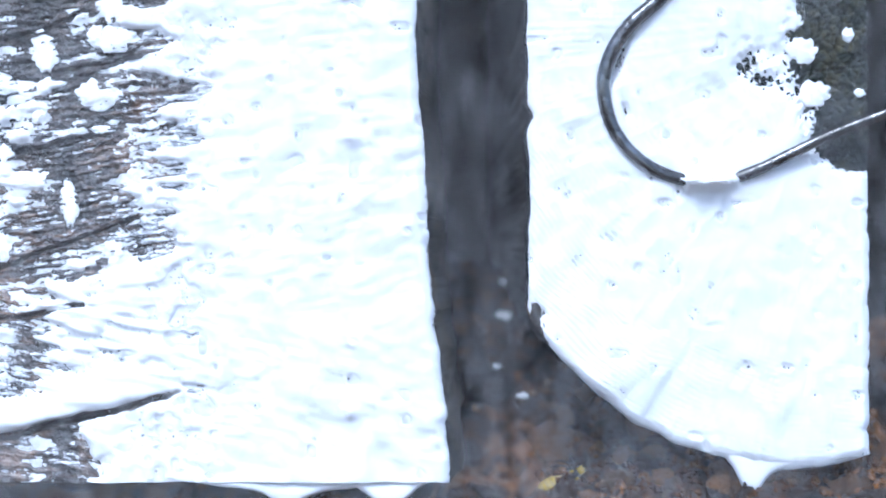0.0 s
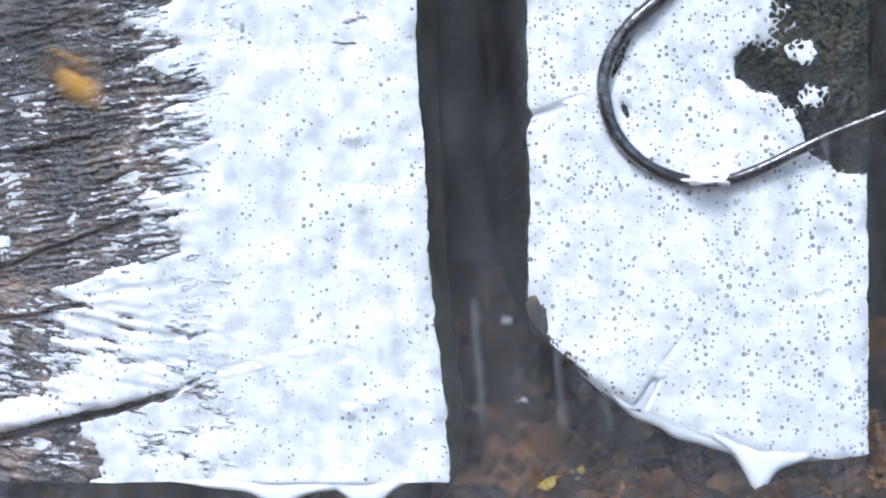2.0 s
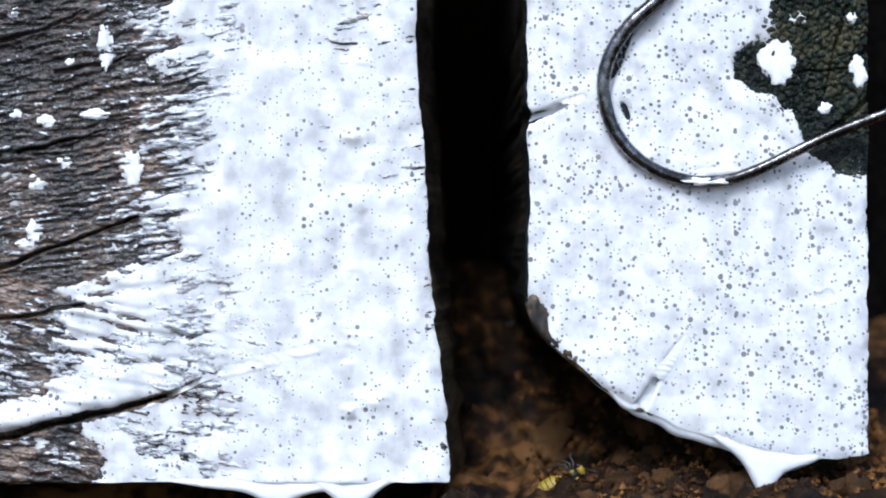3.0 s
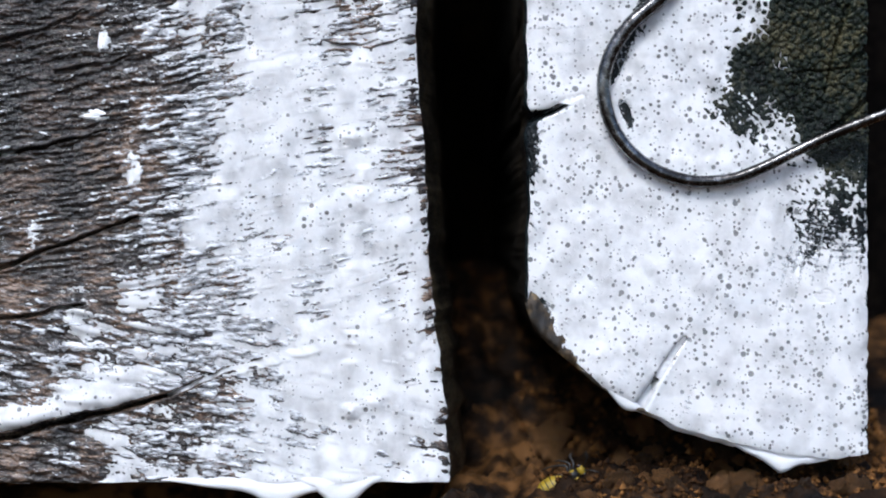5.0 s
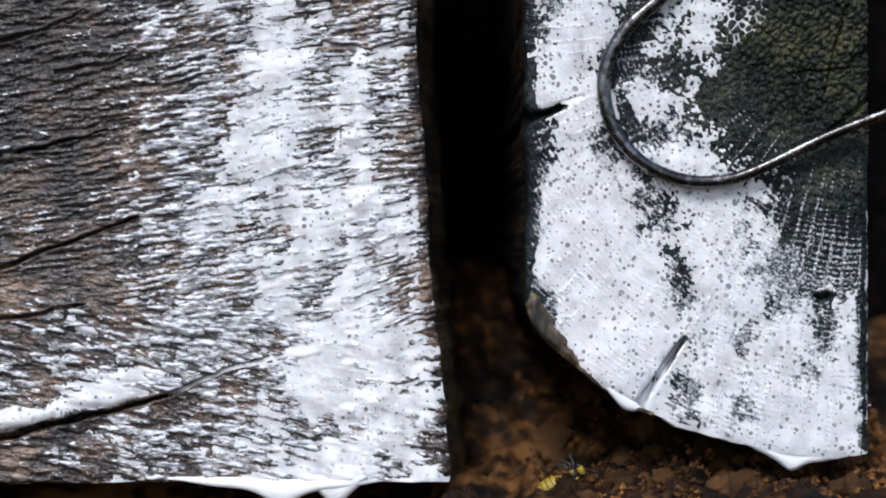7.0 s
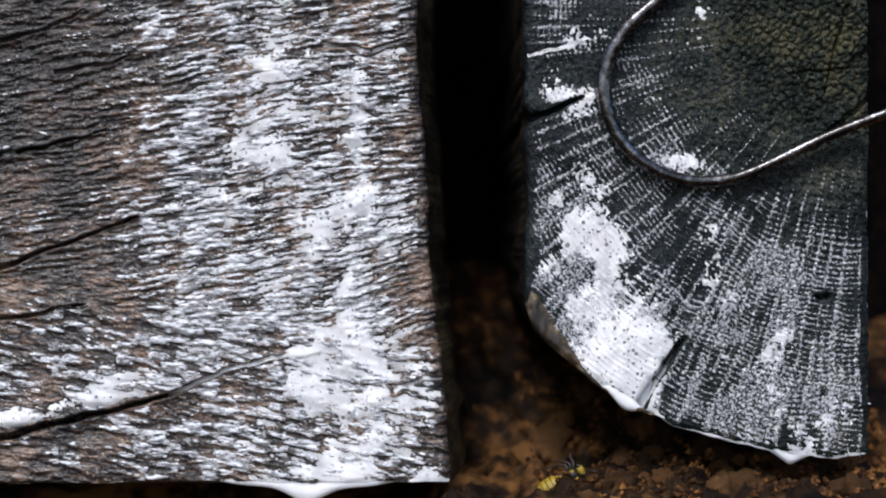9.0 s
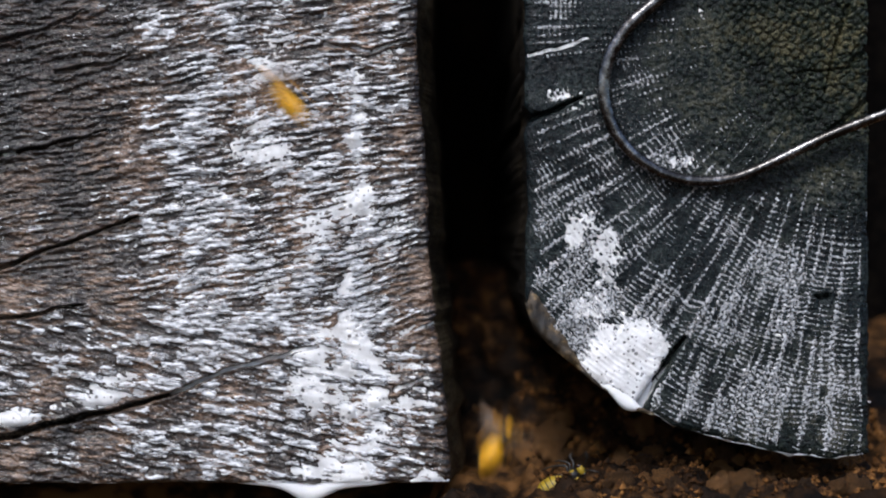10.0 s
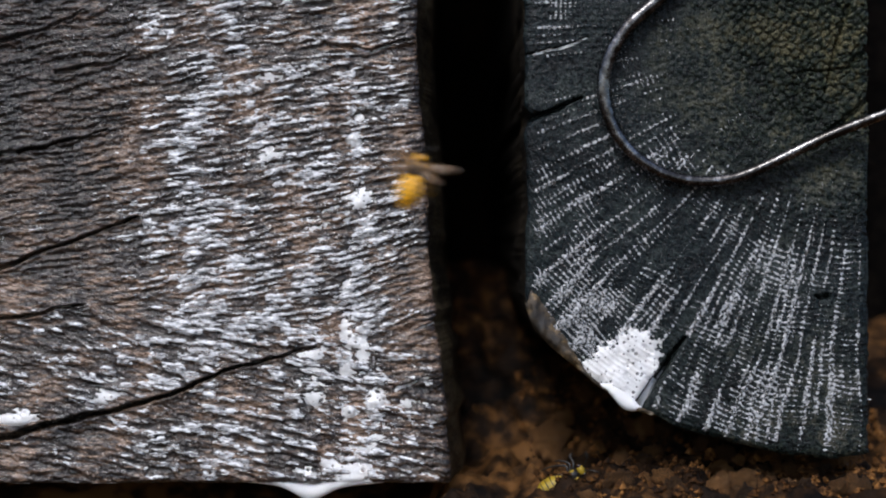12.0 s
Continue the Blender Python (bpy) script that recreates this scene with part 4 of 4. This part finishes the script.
for k, (u, v, ru, rv, lands, gone) in enumerate([
        (1396, 30, 26, 26, -1, 1.9), (1420, 92, 30, 22, -1, 2.2), (1440, 168, 26, 22, -1, 2.0), (1500, 62, 12, 12, -1, 1.2), (1520, 165, 10, 8, -1, 1.0),
        (1410, 30, 17, 13, 2.1, 3.6), (1520, 125, 16, 28, 2.05, 3.8), (1378, 112, 36, 38, 2.1, 4.6), (1460, 190, 12, 10, 2.2, 3.4), (1508, 30, 10, 10, 2.15, 3.4)]):
    fleck(u, v, ru * 0.85, rv * 0.85, lands + 0.25 if lands > 0 else lands, gone, foam_post, k, 4)

fleck(1254, 321, 46, 11, -1, 5.0, foam_post, 3, 46)


def on_soil(u, v):
    """Where the line of sight through the plan's point (u, v) meets the soil."""
    y = np.linspace(-0.03, 0.3, 600)
    k = (DIST + y) / DIST
    n = int(np.argmax(pz(v) * k <= ground_height(px(u) * k, y)))
    return px(u) * k[n], y[n], pz(v) * k[n]


soil_spots = []
for k, (u, v, size) in enumerate([(985, 775, 0.0034), (1002, 792, 0.0024), (890, 560, 0.0024), (895, 500, 0.002), (880, 650, 0.0018), (925, 700, 0.0016)]):
    ob = tagged(new("foam_spot", fleck_shapes[k]), "small splash of white foam fading on dark soil", "foam", "foam splashes on the soil")
    ob.scale = (size, size * 0.8, size * 0.6)
    soil_spots.append((ob, on_soil(u, v)))


# ---------------------------------------------------------------- wire
def bent_wire():
    line = spline([(1215, -60, -2.4), (1165, 0, -2.6), (1110, 50, -2.8), (1076, 105, -2.8), (1066, 160, -2.8), (1080, 222, -2.8), (1115, 272, -2.8), (1165, 306, -2.8),
                   (1225, 322, -2.8), (1290, 318, -2.9), (1345, 298, -3.2), (1400, 271, -3.8), (1470, 238, -4.6), (1568, 200, -6), (1700, 150, -7)], 10)
    pts = [(px(u), y * 0.001, pz(v)) for u, v, y in line]
    rng = np.random.RandomState(8)
    n = len(pts)
    radii = 0.0018 * np.interp(np.arange(n), [0, n * 0.25, n * 0.6, n], [1.25, 1.12, 0.95, 0.8]) * (1 + 0.012 * rng.randn(n))
    bm = tube(bmesh.new(), pts, radii, 14)
    me = bpy.data.meshes.new("bent_wire")
    bm.to_mesh(me)
    bm.free()
    for p in me.polygons:
        p.use_smooth = True
    me.materials.append(WIRE)
    return tagged(new("bent_wire", me), "bent hook of dark weathered steel wire on the post", "wire")


bent_wire()


# ---------------------------------------------------------------- wasps
def blob(name, material, parent, centre, size, rings=14, sides=14, taper=0.0, label=""):
    """A rounded body along z, more pointed below with taper."""
    bm = bmesh.new()
    bmesh.ops.create_uvsphere(bm, u_segments=sides, v_segments=rings, radius=1.0)
    for p in bm.verts:
        k = 1 - taper * max(-p.co.z, 0) ** 2
        p.co = Vector((p.co.x * size[0] * k, p.co.y * size[1] * k, p.co.z * size[2])) + Vector(centre)
    return part(name, bm, material, parent, label)


def wing_mesh(length, width):
    """A thin rounded blade along +x with raised veins."""
    bm = bmesh.new()
    steps, rows = 12, []
    for k in range(steps + 1):
        t = k / steps
        w = width * (0.16 + 0.84 * math.sin(math.pi * min(t * 0.85 + 0.06, 1)) ** 0.8) * (1 - 0.35 * t ** 4)
        x = length * t
        rows.append([bm.verts.new((x, y, z)) for y, z in ((0, 0.28 * w), (0.00005, 0.28 * w), (0.00005, -0.72 * w), (0, -0.72 * w))])
    for a, b in zip(rows, rows[1:]):
        for j in range(4):
            bm.faces.new((a[j], a[(j + 1) % 4], b[(j + 1) % 4], b[j]))
    bm.faces.new(rows[0])
    bm.faces.new(rows[-1][::-1])
    for k in (0.2, -0.15, -0.45):
        tube(bm, [(length * t, 0, width * k * math.sin(math.pi * (t * 0.85 + 0.1))) for t in (0.02, 0.25, 0.5, 0.75, 0.9)], 0.00006, 5)
    return bm


MM = 0.001


def make_wasp(label, yellow=YELLOW, legs=LEG):
    """Head up along z, its back to the front (-y); 14 mm long."""
    w = new("wasp")
    blob("abdomen", yellow, w, (0, 0, -5.2 * MM), (2.85 * MM, 2.5 * MM, 4.7 * MM), 18, 16, 0.35)
    abdomen = w.children[-1]
    for k, z in enumerate((-2.1, -3.5, -4.9, -6.2, -7.4, -8.5)):
        t = (z + 5.2) / 4.7
        r = math.sqrt(max(1 - t * t, 0.02)) * (1 - 0.35 * max(-t, 0) ** 2) * 1.012
        bm = bmesh.new()
        band = []
        for dz in (-0.11, -0.04, 0.04, 0.11):
            ring = []
            for j in range(24):
                a = 2 * math.pi * j / 24
                wave = 0.22 * math.cos(a * 2 + math.pi)
                tt = (z + dz * 1.2 + wave * 0.3 + 5.2) / 4.7
                rr = math.sqrt(max(1 - tt * tt, 0.01)) * (1 - 0.35 * max(-tt, 0) ** 2) * (1.02 if abs(dz) < 0.1 else 0.995)
                ring.append(bm.verts.new((math.cos(a) * 2.85 * MM * rr, math.sin(a) * 2.5 * MM * rr, (z + dz * 1.2 + wave * 0.3) * MM)))
            band.append(ring)
        for p, q in zip(band, band[1:]):
            for j in range(24):
                bm.faces.new((p[j], p[(j + 1) % 24], q[(j + 1) % 24], q[j]))
        part("stripe", bm, BLACK, abdomen, "black band")
    blob("thorax", BLACK, w, (0, 0, 1.2 * MM), (1.75 * MM, 1.6 * MM, 2.1 * MM))
    for sx in (-1, 1):
        blob("thorax_mark", yellow, w, (sx * 1.05 * MM, -0.95 * MM, 1.9 * MM), (0.35 * MM, 0.4 * MM, 0.8 * MM), 8, 8, label="yellow mark")
    head = blob("head", yellow, w, (0, 0, 4.0 * MM), (1.55 * MM, 0.95 * MM, 1.0 * MM))
    for sx in (-1, 1):
        blob("eye", EYE, head, (sx * 1.2 * MM, -0.1 * MM, 4.1 * MM), (0.5 * MM, 0.75 * MM, 0.75 * MM), 8, 10, label="dark eye")
        part("antenna", tube(bmesh.new(), spline([(sx * 0.4 * MM, -0.5 * MM, 4.8 * MM), (sx * 1.2 * MM, -1.2 * MM, 6.3 * MM), (sx * 2.4 * MM, -1.4 * MM, 7.4 * MM), (sx * 3.4 * MM, -0.8 * MM, 7.6 * MM)], 4), 0.00016, 6), BLACK, w)
        for z0, reach, drop in ((2.4, 4.2, 1.5), (1.4, 4.8, -2.2), (0.4, 4.6, -5.6)):
            pts = [(sx * 1.0 * MM, 1.0 * MM, z0 * MM), (sx * reach * 0.55 * MM, 1.6 * MM, (z0 + 0.7) * MM), (sx * reach * 0.9 * MM, 2.6 * MM, (z0 + drop * 0.45) * MM), (sx * reach * MM, 3.2 * MM, (z0 + drop) * MM)]
            line = spline(pts, 4)
            part("leg", tube(bmesh.new(), line, list(np.interp(np.arange(len(line)), [0, len(line) * 0.4, len(line)], [0.00034, 0.00028, 0.00012])), 7), legs, w)
    for sx in (-1, 1):
        for length, width, z0, sweep in ((9.0, 2.7, 2.0, 14), (6.2, 2.1, 0.9, -14)):
            ob = part("wing", wing_mesh(length * MM, width * MM), WING, w, "smoky translucent wing")
            ob["side"], ob["sweep"], ob["root"] = sx, sweep, z0
            ob.matrix_basis = wing_pose(ob, 0)
    return tagged(w, label, "wasp", "wasps")


def wing_pose(ob, beat):
    """A wing on its shoulder, raised by beat degrees."""
    sx, root = int(ob["side"]), Matrix.Translation((ob["side"] * 0.9 * MM, -1.2 * MM, ob["root"] * MM))
    flip = Matrix.Rotation(math.pi if sx < 0 else 0.0, 4, "Z")
    return root @ flip @ Matrix.Rotation(radians(-beat * sx), 4, "Z") @ Matrix.Rotation(radians(-ob["sweep"]), 4, "Y")


wasp_a = make_wasp("yellow and black striped wasp in flight with blurred wings")
wasp_b = make_wasp("yellow and black striped wasp in flight with blurred wings")
wasp_c = make_wasp("yellow and black striped wasp in flight with blurred wings")
dead = make_wasp("small yellow and black wasp lying still on brown soil", DULL, BLACK)
dead.matrix_basis = pose(px(1003) * 1.01, 0.002, -0.0652, 10, 56, 0) @ Matrix.Scale(1.15, 4)
for ob in dead.children:
    if ob.name.startswith("wing"):
        ob.matrix_basis = wing_pose(ob, -70) @ Matrix.Rotation(radians(75), 4, "Y")


# ---------------------------------------------------------------- spray
def spray_mesh(count, low, high, sizes, seed):
    rng = np.random.RandomState(seed)
    shape = np.array([(1, 1, 1), (-1, -1, 1), (-1, 1, -1), (1, -1, -1)], float) * 0.8
    tri = np.array([(0, 1, 2), (0, 3, 1), (0, 2, 3), (1, 3, 2)])
    at = np.stack([rng.uniform(-0.1, 0.1, count), rng.uniform(-0.24, -0.12, count), low + (high - low) * (1 - np.sqrt(rng.rand(count)))], 1)
    r = rng.uniform(*sizes, count)
    vs = (at[:, None] + shape[None] * r[:, None, None]).reshape(-1, 3)
    fs = (tri[None] + 4 * np.arange(count)[:, None, None]).reshape(-1, 3)
    me = bpy.data.meshes.new("spray_mist")
    me.from_pydata(vs.tolist(), [], fs.tolist())
    me.materials.append(DROP)
    return me


mist_first = tagged(new("spray_mist", spray_mesh(54000, -0.12, 0.5, (0.00019, 0.00029), 3)), "fine white spray mist drifting down in the air", "spray", kind="stuff")
mist_second = tagged(new("spray_mist", spray_mesh(42000, 0.06, 0.46, (0.00019, 0.00028), 4)), "fine white spray mist drifting down in the air", "spray", kind="stuff")

drop_bm = bmesh.new()
bmesh.ops.create_icosphere(drop_bm, subdivisions=2, radius=0.0011)
for p in drop_bm.verts:
    p.co.z *= 1.6
drop_data = bpy.data.meshes.new("water_droplet")
drop_bm.to_mesh(drop_data)
drop_bm.free()
drop_data.materials.append(DROP)
droplets = []
for k in range(16):
    droplets.append(tagged(new("water_droplet", drop_data), "small pale droplet of spray falling through the air", "droplet", "falling droplets"))


# ---------------------------------------------------------------- movement
def seen_at(u, v, y):
    """A place at depth y on the line of sight through the plan's point (u, v)."""
    k = (DIST + y) / DIST
    return px(u) * k, y, pz(v) * k


def settle(t, d):
    return (t, pose(0, d, 0))


def fly(wasp, rows, y):
    walk(wasp, [(t, pose(*seen_at(u, v, y), 0, roll * 0.0, 0) @ pose(0, 0, 0, pitch, roll, 0)) for t, u, v, roll, pitch in rows])
    times = sorted({round(t0 + k / 30, 3) for t0 in {math.floor(r[0] * 10) / 10 for r in rows if -50 < r[1] < 1600 and -50 < r[2] < 930} for k in range(-2, 5)})
    times = [t for t in times if 0 < t < SECONDS]
    for ob in wasp.children:
        if ob.name.startswith("wing"):
            walk(ob, [(0.0, wing_pose(ob, 0))] + [(t, wing_pose(ob, 32 if k % 2 else -28)) for k, t in enumerate(times)] + [(SECONDS, wing_pose(ob, 10))])


def motions():
    layer_rows = [settle(t, RATE * t) for t in range(13)]
    walk(layer_left, layer_rows)
    walk(layer_post, layer_rows)
    skin_rows = [settle(t, 1.28 * RATE * t) for t in range(13)]
    walk(skin_left, skin_rows)
    walk(bridge_left, [settle(t, RATE * t) for t in range(9)] + [settle(9.5, RATE * 9), settle(10.4, RATE * 10 + 14 * U), settle(11.2, 60 * U), settle(12.0, 70 * U)])
    walk(skin_post, skin_rows)
    walk(bridge_hole, [settle(t, RATE * t) for t in range(6)] + [settle(6.0, RATE * 6 + 3 * U), settle(7.0, 36 * U), settle(8.0, 48 * U), settle(12.0, 54 * U)])
    walk(bridge_crack, [settle(t, RATE * t) for t in range(4)] + [settle(4.0, RATE * 4 + 3 * U), settle(5.0, RATE * 5 + 9 * U), settle(6.0, 24 * U), settle(7.5, 36 * U), settle(12.0, 54 * U)])
    walk(bridge_post, [settle(t, RATE * t) for t in range(7)] + [settle(7.0, RATE * 7 + 3 * U), settle(8.0, 30 * U), settle(9.0, 44 * U), settle(12.0, 50 * U)])
    cover_rows = [settle(t, RATE * t + d * U) for t, d in ((0, 0), (0.5, 2.5), (1.0, 5), (1.5, 8), (2.0, 11), (3.0, 20), (4.0, 32), (6.0, 40), (12.0, 46))]
    walk(cover_left, cover_rows)
    walk(cover_post, [(t, pose(0.22 * up * U, RATE * t + d * U, up * U)) for t, d, up in ((0, 0, 0), (0.5, 2.5, 1), (1.0, 5, 3), (1.5, 8, 6), (2.0, 11, 9), (3.0, 20, 16), (4.0, 32, 28), (6.0, 40, 46), (12.0, 46, 50))])
    film_rows = [settle(t, max(t - 8.5, 0) * 0.2 * U) for t in range(13)]
    walk(film_left, film_rows)
    walk(film_post, film_rows)
    # hanging foam: shift along the edge and up, in units
    for ob, rows in ((drip_wide, [(0, 5, 0, 0), (3, -14, 3, 0), (6.5, -12, 0, 0), (9, 38, -2, 10), (12, 44, -6, 15)]),
                     (drip_side, [(0, 38, 2, 0), (1.5, 10, 4, 0), (3.0, -28, 4, 0), (5.5, -50, -2, 0), (7, -58, -9, 4), (9, -70, -34, 20), (12, -70, -50, 26)]),
                     (lip_post, [(0, 0, -1, 5), (1, 0, -4, 5), (2, 0, -11, 6), (3, 0, -15, 10), (5.5, 0, -26, 18), (7, 0, -30, 24), (9.5, 0, -30, 26), (12, 0, -36, 30)]),
                     (drip_broad, [(0, -60, -50, 24), (3.2, -48, -40, 22), (4.8, -24, 4, 12), (5.5, 0, 0, 13), (6.5, 3, 0, 13), (9, 0, -12, 15), (10.5, 0, -30, 22), (12, 0, -36, 26)]),
                     (drip_post, [(0, 0, 0, 1), (1.5, 8, -8, 2), (2.5, 18, -1, 3), (3.2, 24, 1, 4), (4.8, 46, -30, 14), (5.5, 66, -75, 22), (6.5, 70, -90, 26), (12, 72, -100, 30)])):
        walk(ob, [(t, pose(du * U, dy * U, -dv * U)) for t, du, dv, dy in rows])
    for ob, at in soil_spots:
        walk(ob, [(0.0, pose(*at)), (1.5, pose(at[0], at[1], at[2] - 0.0011)), (4.5, pose(at[0], at[1], at[2] - 0.006)), (SECONDS, pose(at[0], at[1], at[2] - 0.012))])
    for ob, u, v, thick, lands, gone in flecks:
        rows = []
        if lands > 0:
            rows = [(0.0, pose(px(u) - 0.01, -0.08, pz(v) + 0.2)), (lands - 0.2, pose(px(u) - 0.01, -0.08, pz(v) + 0.2)), (lands, pose(px(u), -0.3 * thick, pz(v)))]
        else:
            rows = [(0.0, pose(px(u), -0.25 * thick, pz(v)))]
        rows += [(gone, pose(px(u), 1.3 * thick, pz(v) - 2 * U)), (gone + 1.2, pose(px(u), 5 * thick, pz(v) - 2 * U)), (SECONDS, pose(px(u), 6 * thick, pz(v) - 2 * U))]
        walk(ob, rows)

    # seconds, place on the plan, lean, pitch
    fly(wasp_a, [(0.0, -500, 700, 0, 0), (1.7, -420, 560, 0, 0), (1.8, 12, 468, 40, 0), (1.9, 560, 312, 20, 10), (2.0, 130, 126, -20, 0), (2.1, -260, -80, -30, 0), (2.6, -600, -300, 0, 0),
                 (9.2, -500, -500, 0, 0), (9.3, -60, -180, 10, 0), (9.4, 164, 196, 20, 10), (9.5, 182, 655, -5, 20), (9.6, 100, 1080, -10, 10), (10.2, -300, 1300, 0, 0),
                 (11.5, -400, 300, 0, 0), (11.6, -220, 90, 10, 0), (11.7, 120, 46, 30, 0), (11.8, 472, 44, 40, 10), (11.9, 546, 216, 25, 10), (12.0, 735, 306, 18, 0)], -0.045)
    fly(wasp_b, [(0.0, 600, 1500, 0, 0), (8.7, 500, 1250, 0, 0), (8.8, 560, 1020, 10, 0), (8.9, 634, 848, 40, 0), (9.0, 640, 1000, 20, 0), (9.2, 500, 1250, 0, 0), (9.3, 480, 1120, 0, 0), (9.4, 516, 838, 10, 10),
                 (9.5, 556, 432, 25, 10), (9.6, 726, 476, 20, 0), (9.7, 682, 470, 5, 10), (9.8, 718, 376, 20, 0), (9.9, 740, 338, -4, 0), (10.0, 496, 160, -35, 0), (10.1, 260, -200, -30, 0),
                 (10.6, 100, -700, 0, 0), (12.0, 0, -900, 0, 0)], -0.042)
    fly(wasp_c, [(0.0, 1200, -700, 0, 0), (9.4, 1150, -600, 0, 0), (9.5, 1020, -240, 0, 0), (9.6, 924, 72, -5, 10), (9.7, 836, 318, 12, 0), (9.8, 1062, 446, 5, 10), (9.9, 918, 604, 35, 20),
                 (10.0, 886, 778, 30, 10), (10.1, 860, 1080, 20, 0), (10.6, 500, 1300, 0, 0), (11.2, -200, 1150, 0, 0), (11.3, -180, 1050, 0, 0), (11.4, 24, 842, 20, 10), (11.5, -200, 780, 0, 0), (12.0, -600, 700, 0, 0)], -0.042)

    walk(mist_first, [(0.0, pose(0, 0, 0)), (0.2, pose(0.005, 0, -0.11)), (0.5, pose(0.012, 0, -0.37)), (0.9, pose(0.015, 0, -0.66)), (12.0, pose(0.02, 0, -0.75))])
    walk(mist_second, [(0.0, pose(-0.02, 0, 0.1)), (1.65, pose(-0.02, 0, 0.05)), (1.95, pose(-0.005, 0, -0.16)), (2.4, pose(0.02, 0, -0.5)), (12.0, pose(0.03, 0, -0.8))])
    rng = np.random.RandomState(21)
    for k, ob in enumerate(droplets):
        u, slant, y, shift = 740 + 800 * rng.rand(), 60 + 60 * rng.rand(), -0.02 - 0.1 * rng.rand(), rng.uniform(-420, 420)
        hit = 2.0 if k < 10 else 1.85 + 0.5 * rng.rand()
        if k == 0:
            u, slant, y, shift, hit = 832, 0, -0.01, -700, 11.8
        if k == 1:
            u, slant, y, shift, hit = 836, 0, -0.01, 120, 9.9
        walk(ob, [(0.0, pose(*seen_at(u - slant, -260 + min(shift, 0), y))), (hit - 0.055, pose(*seen_at(u - slant, -260 + min(shift, 0), y))), (hit + 0.055, pose(*seen_at(u + slant, 1250 + max(shift, 0), y))),
                  (12.0, pose(*seen_at(u + slant, 1300 + max(shift, 0), y)))])


motions()
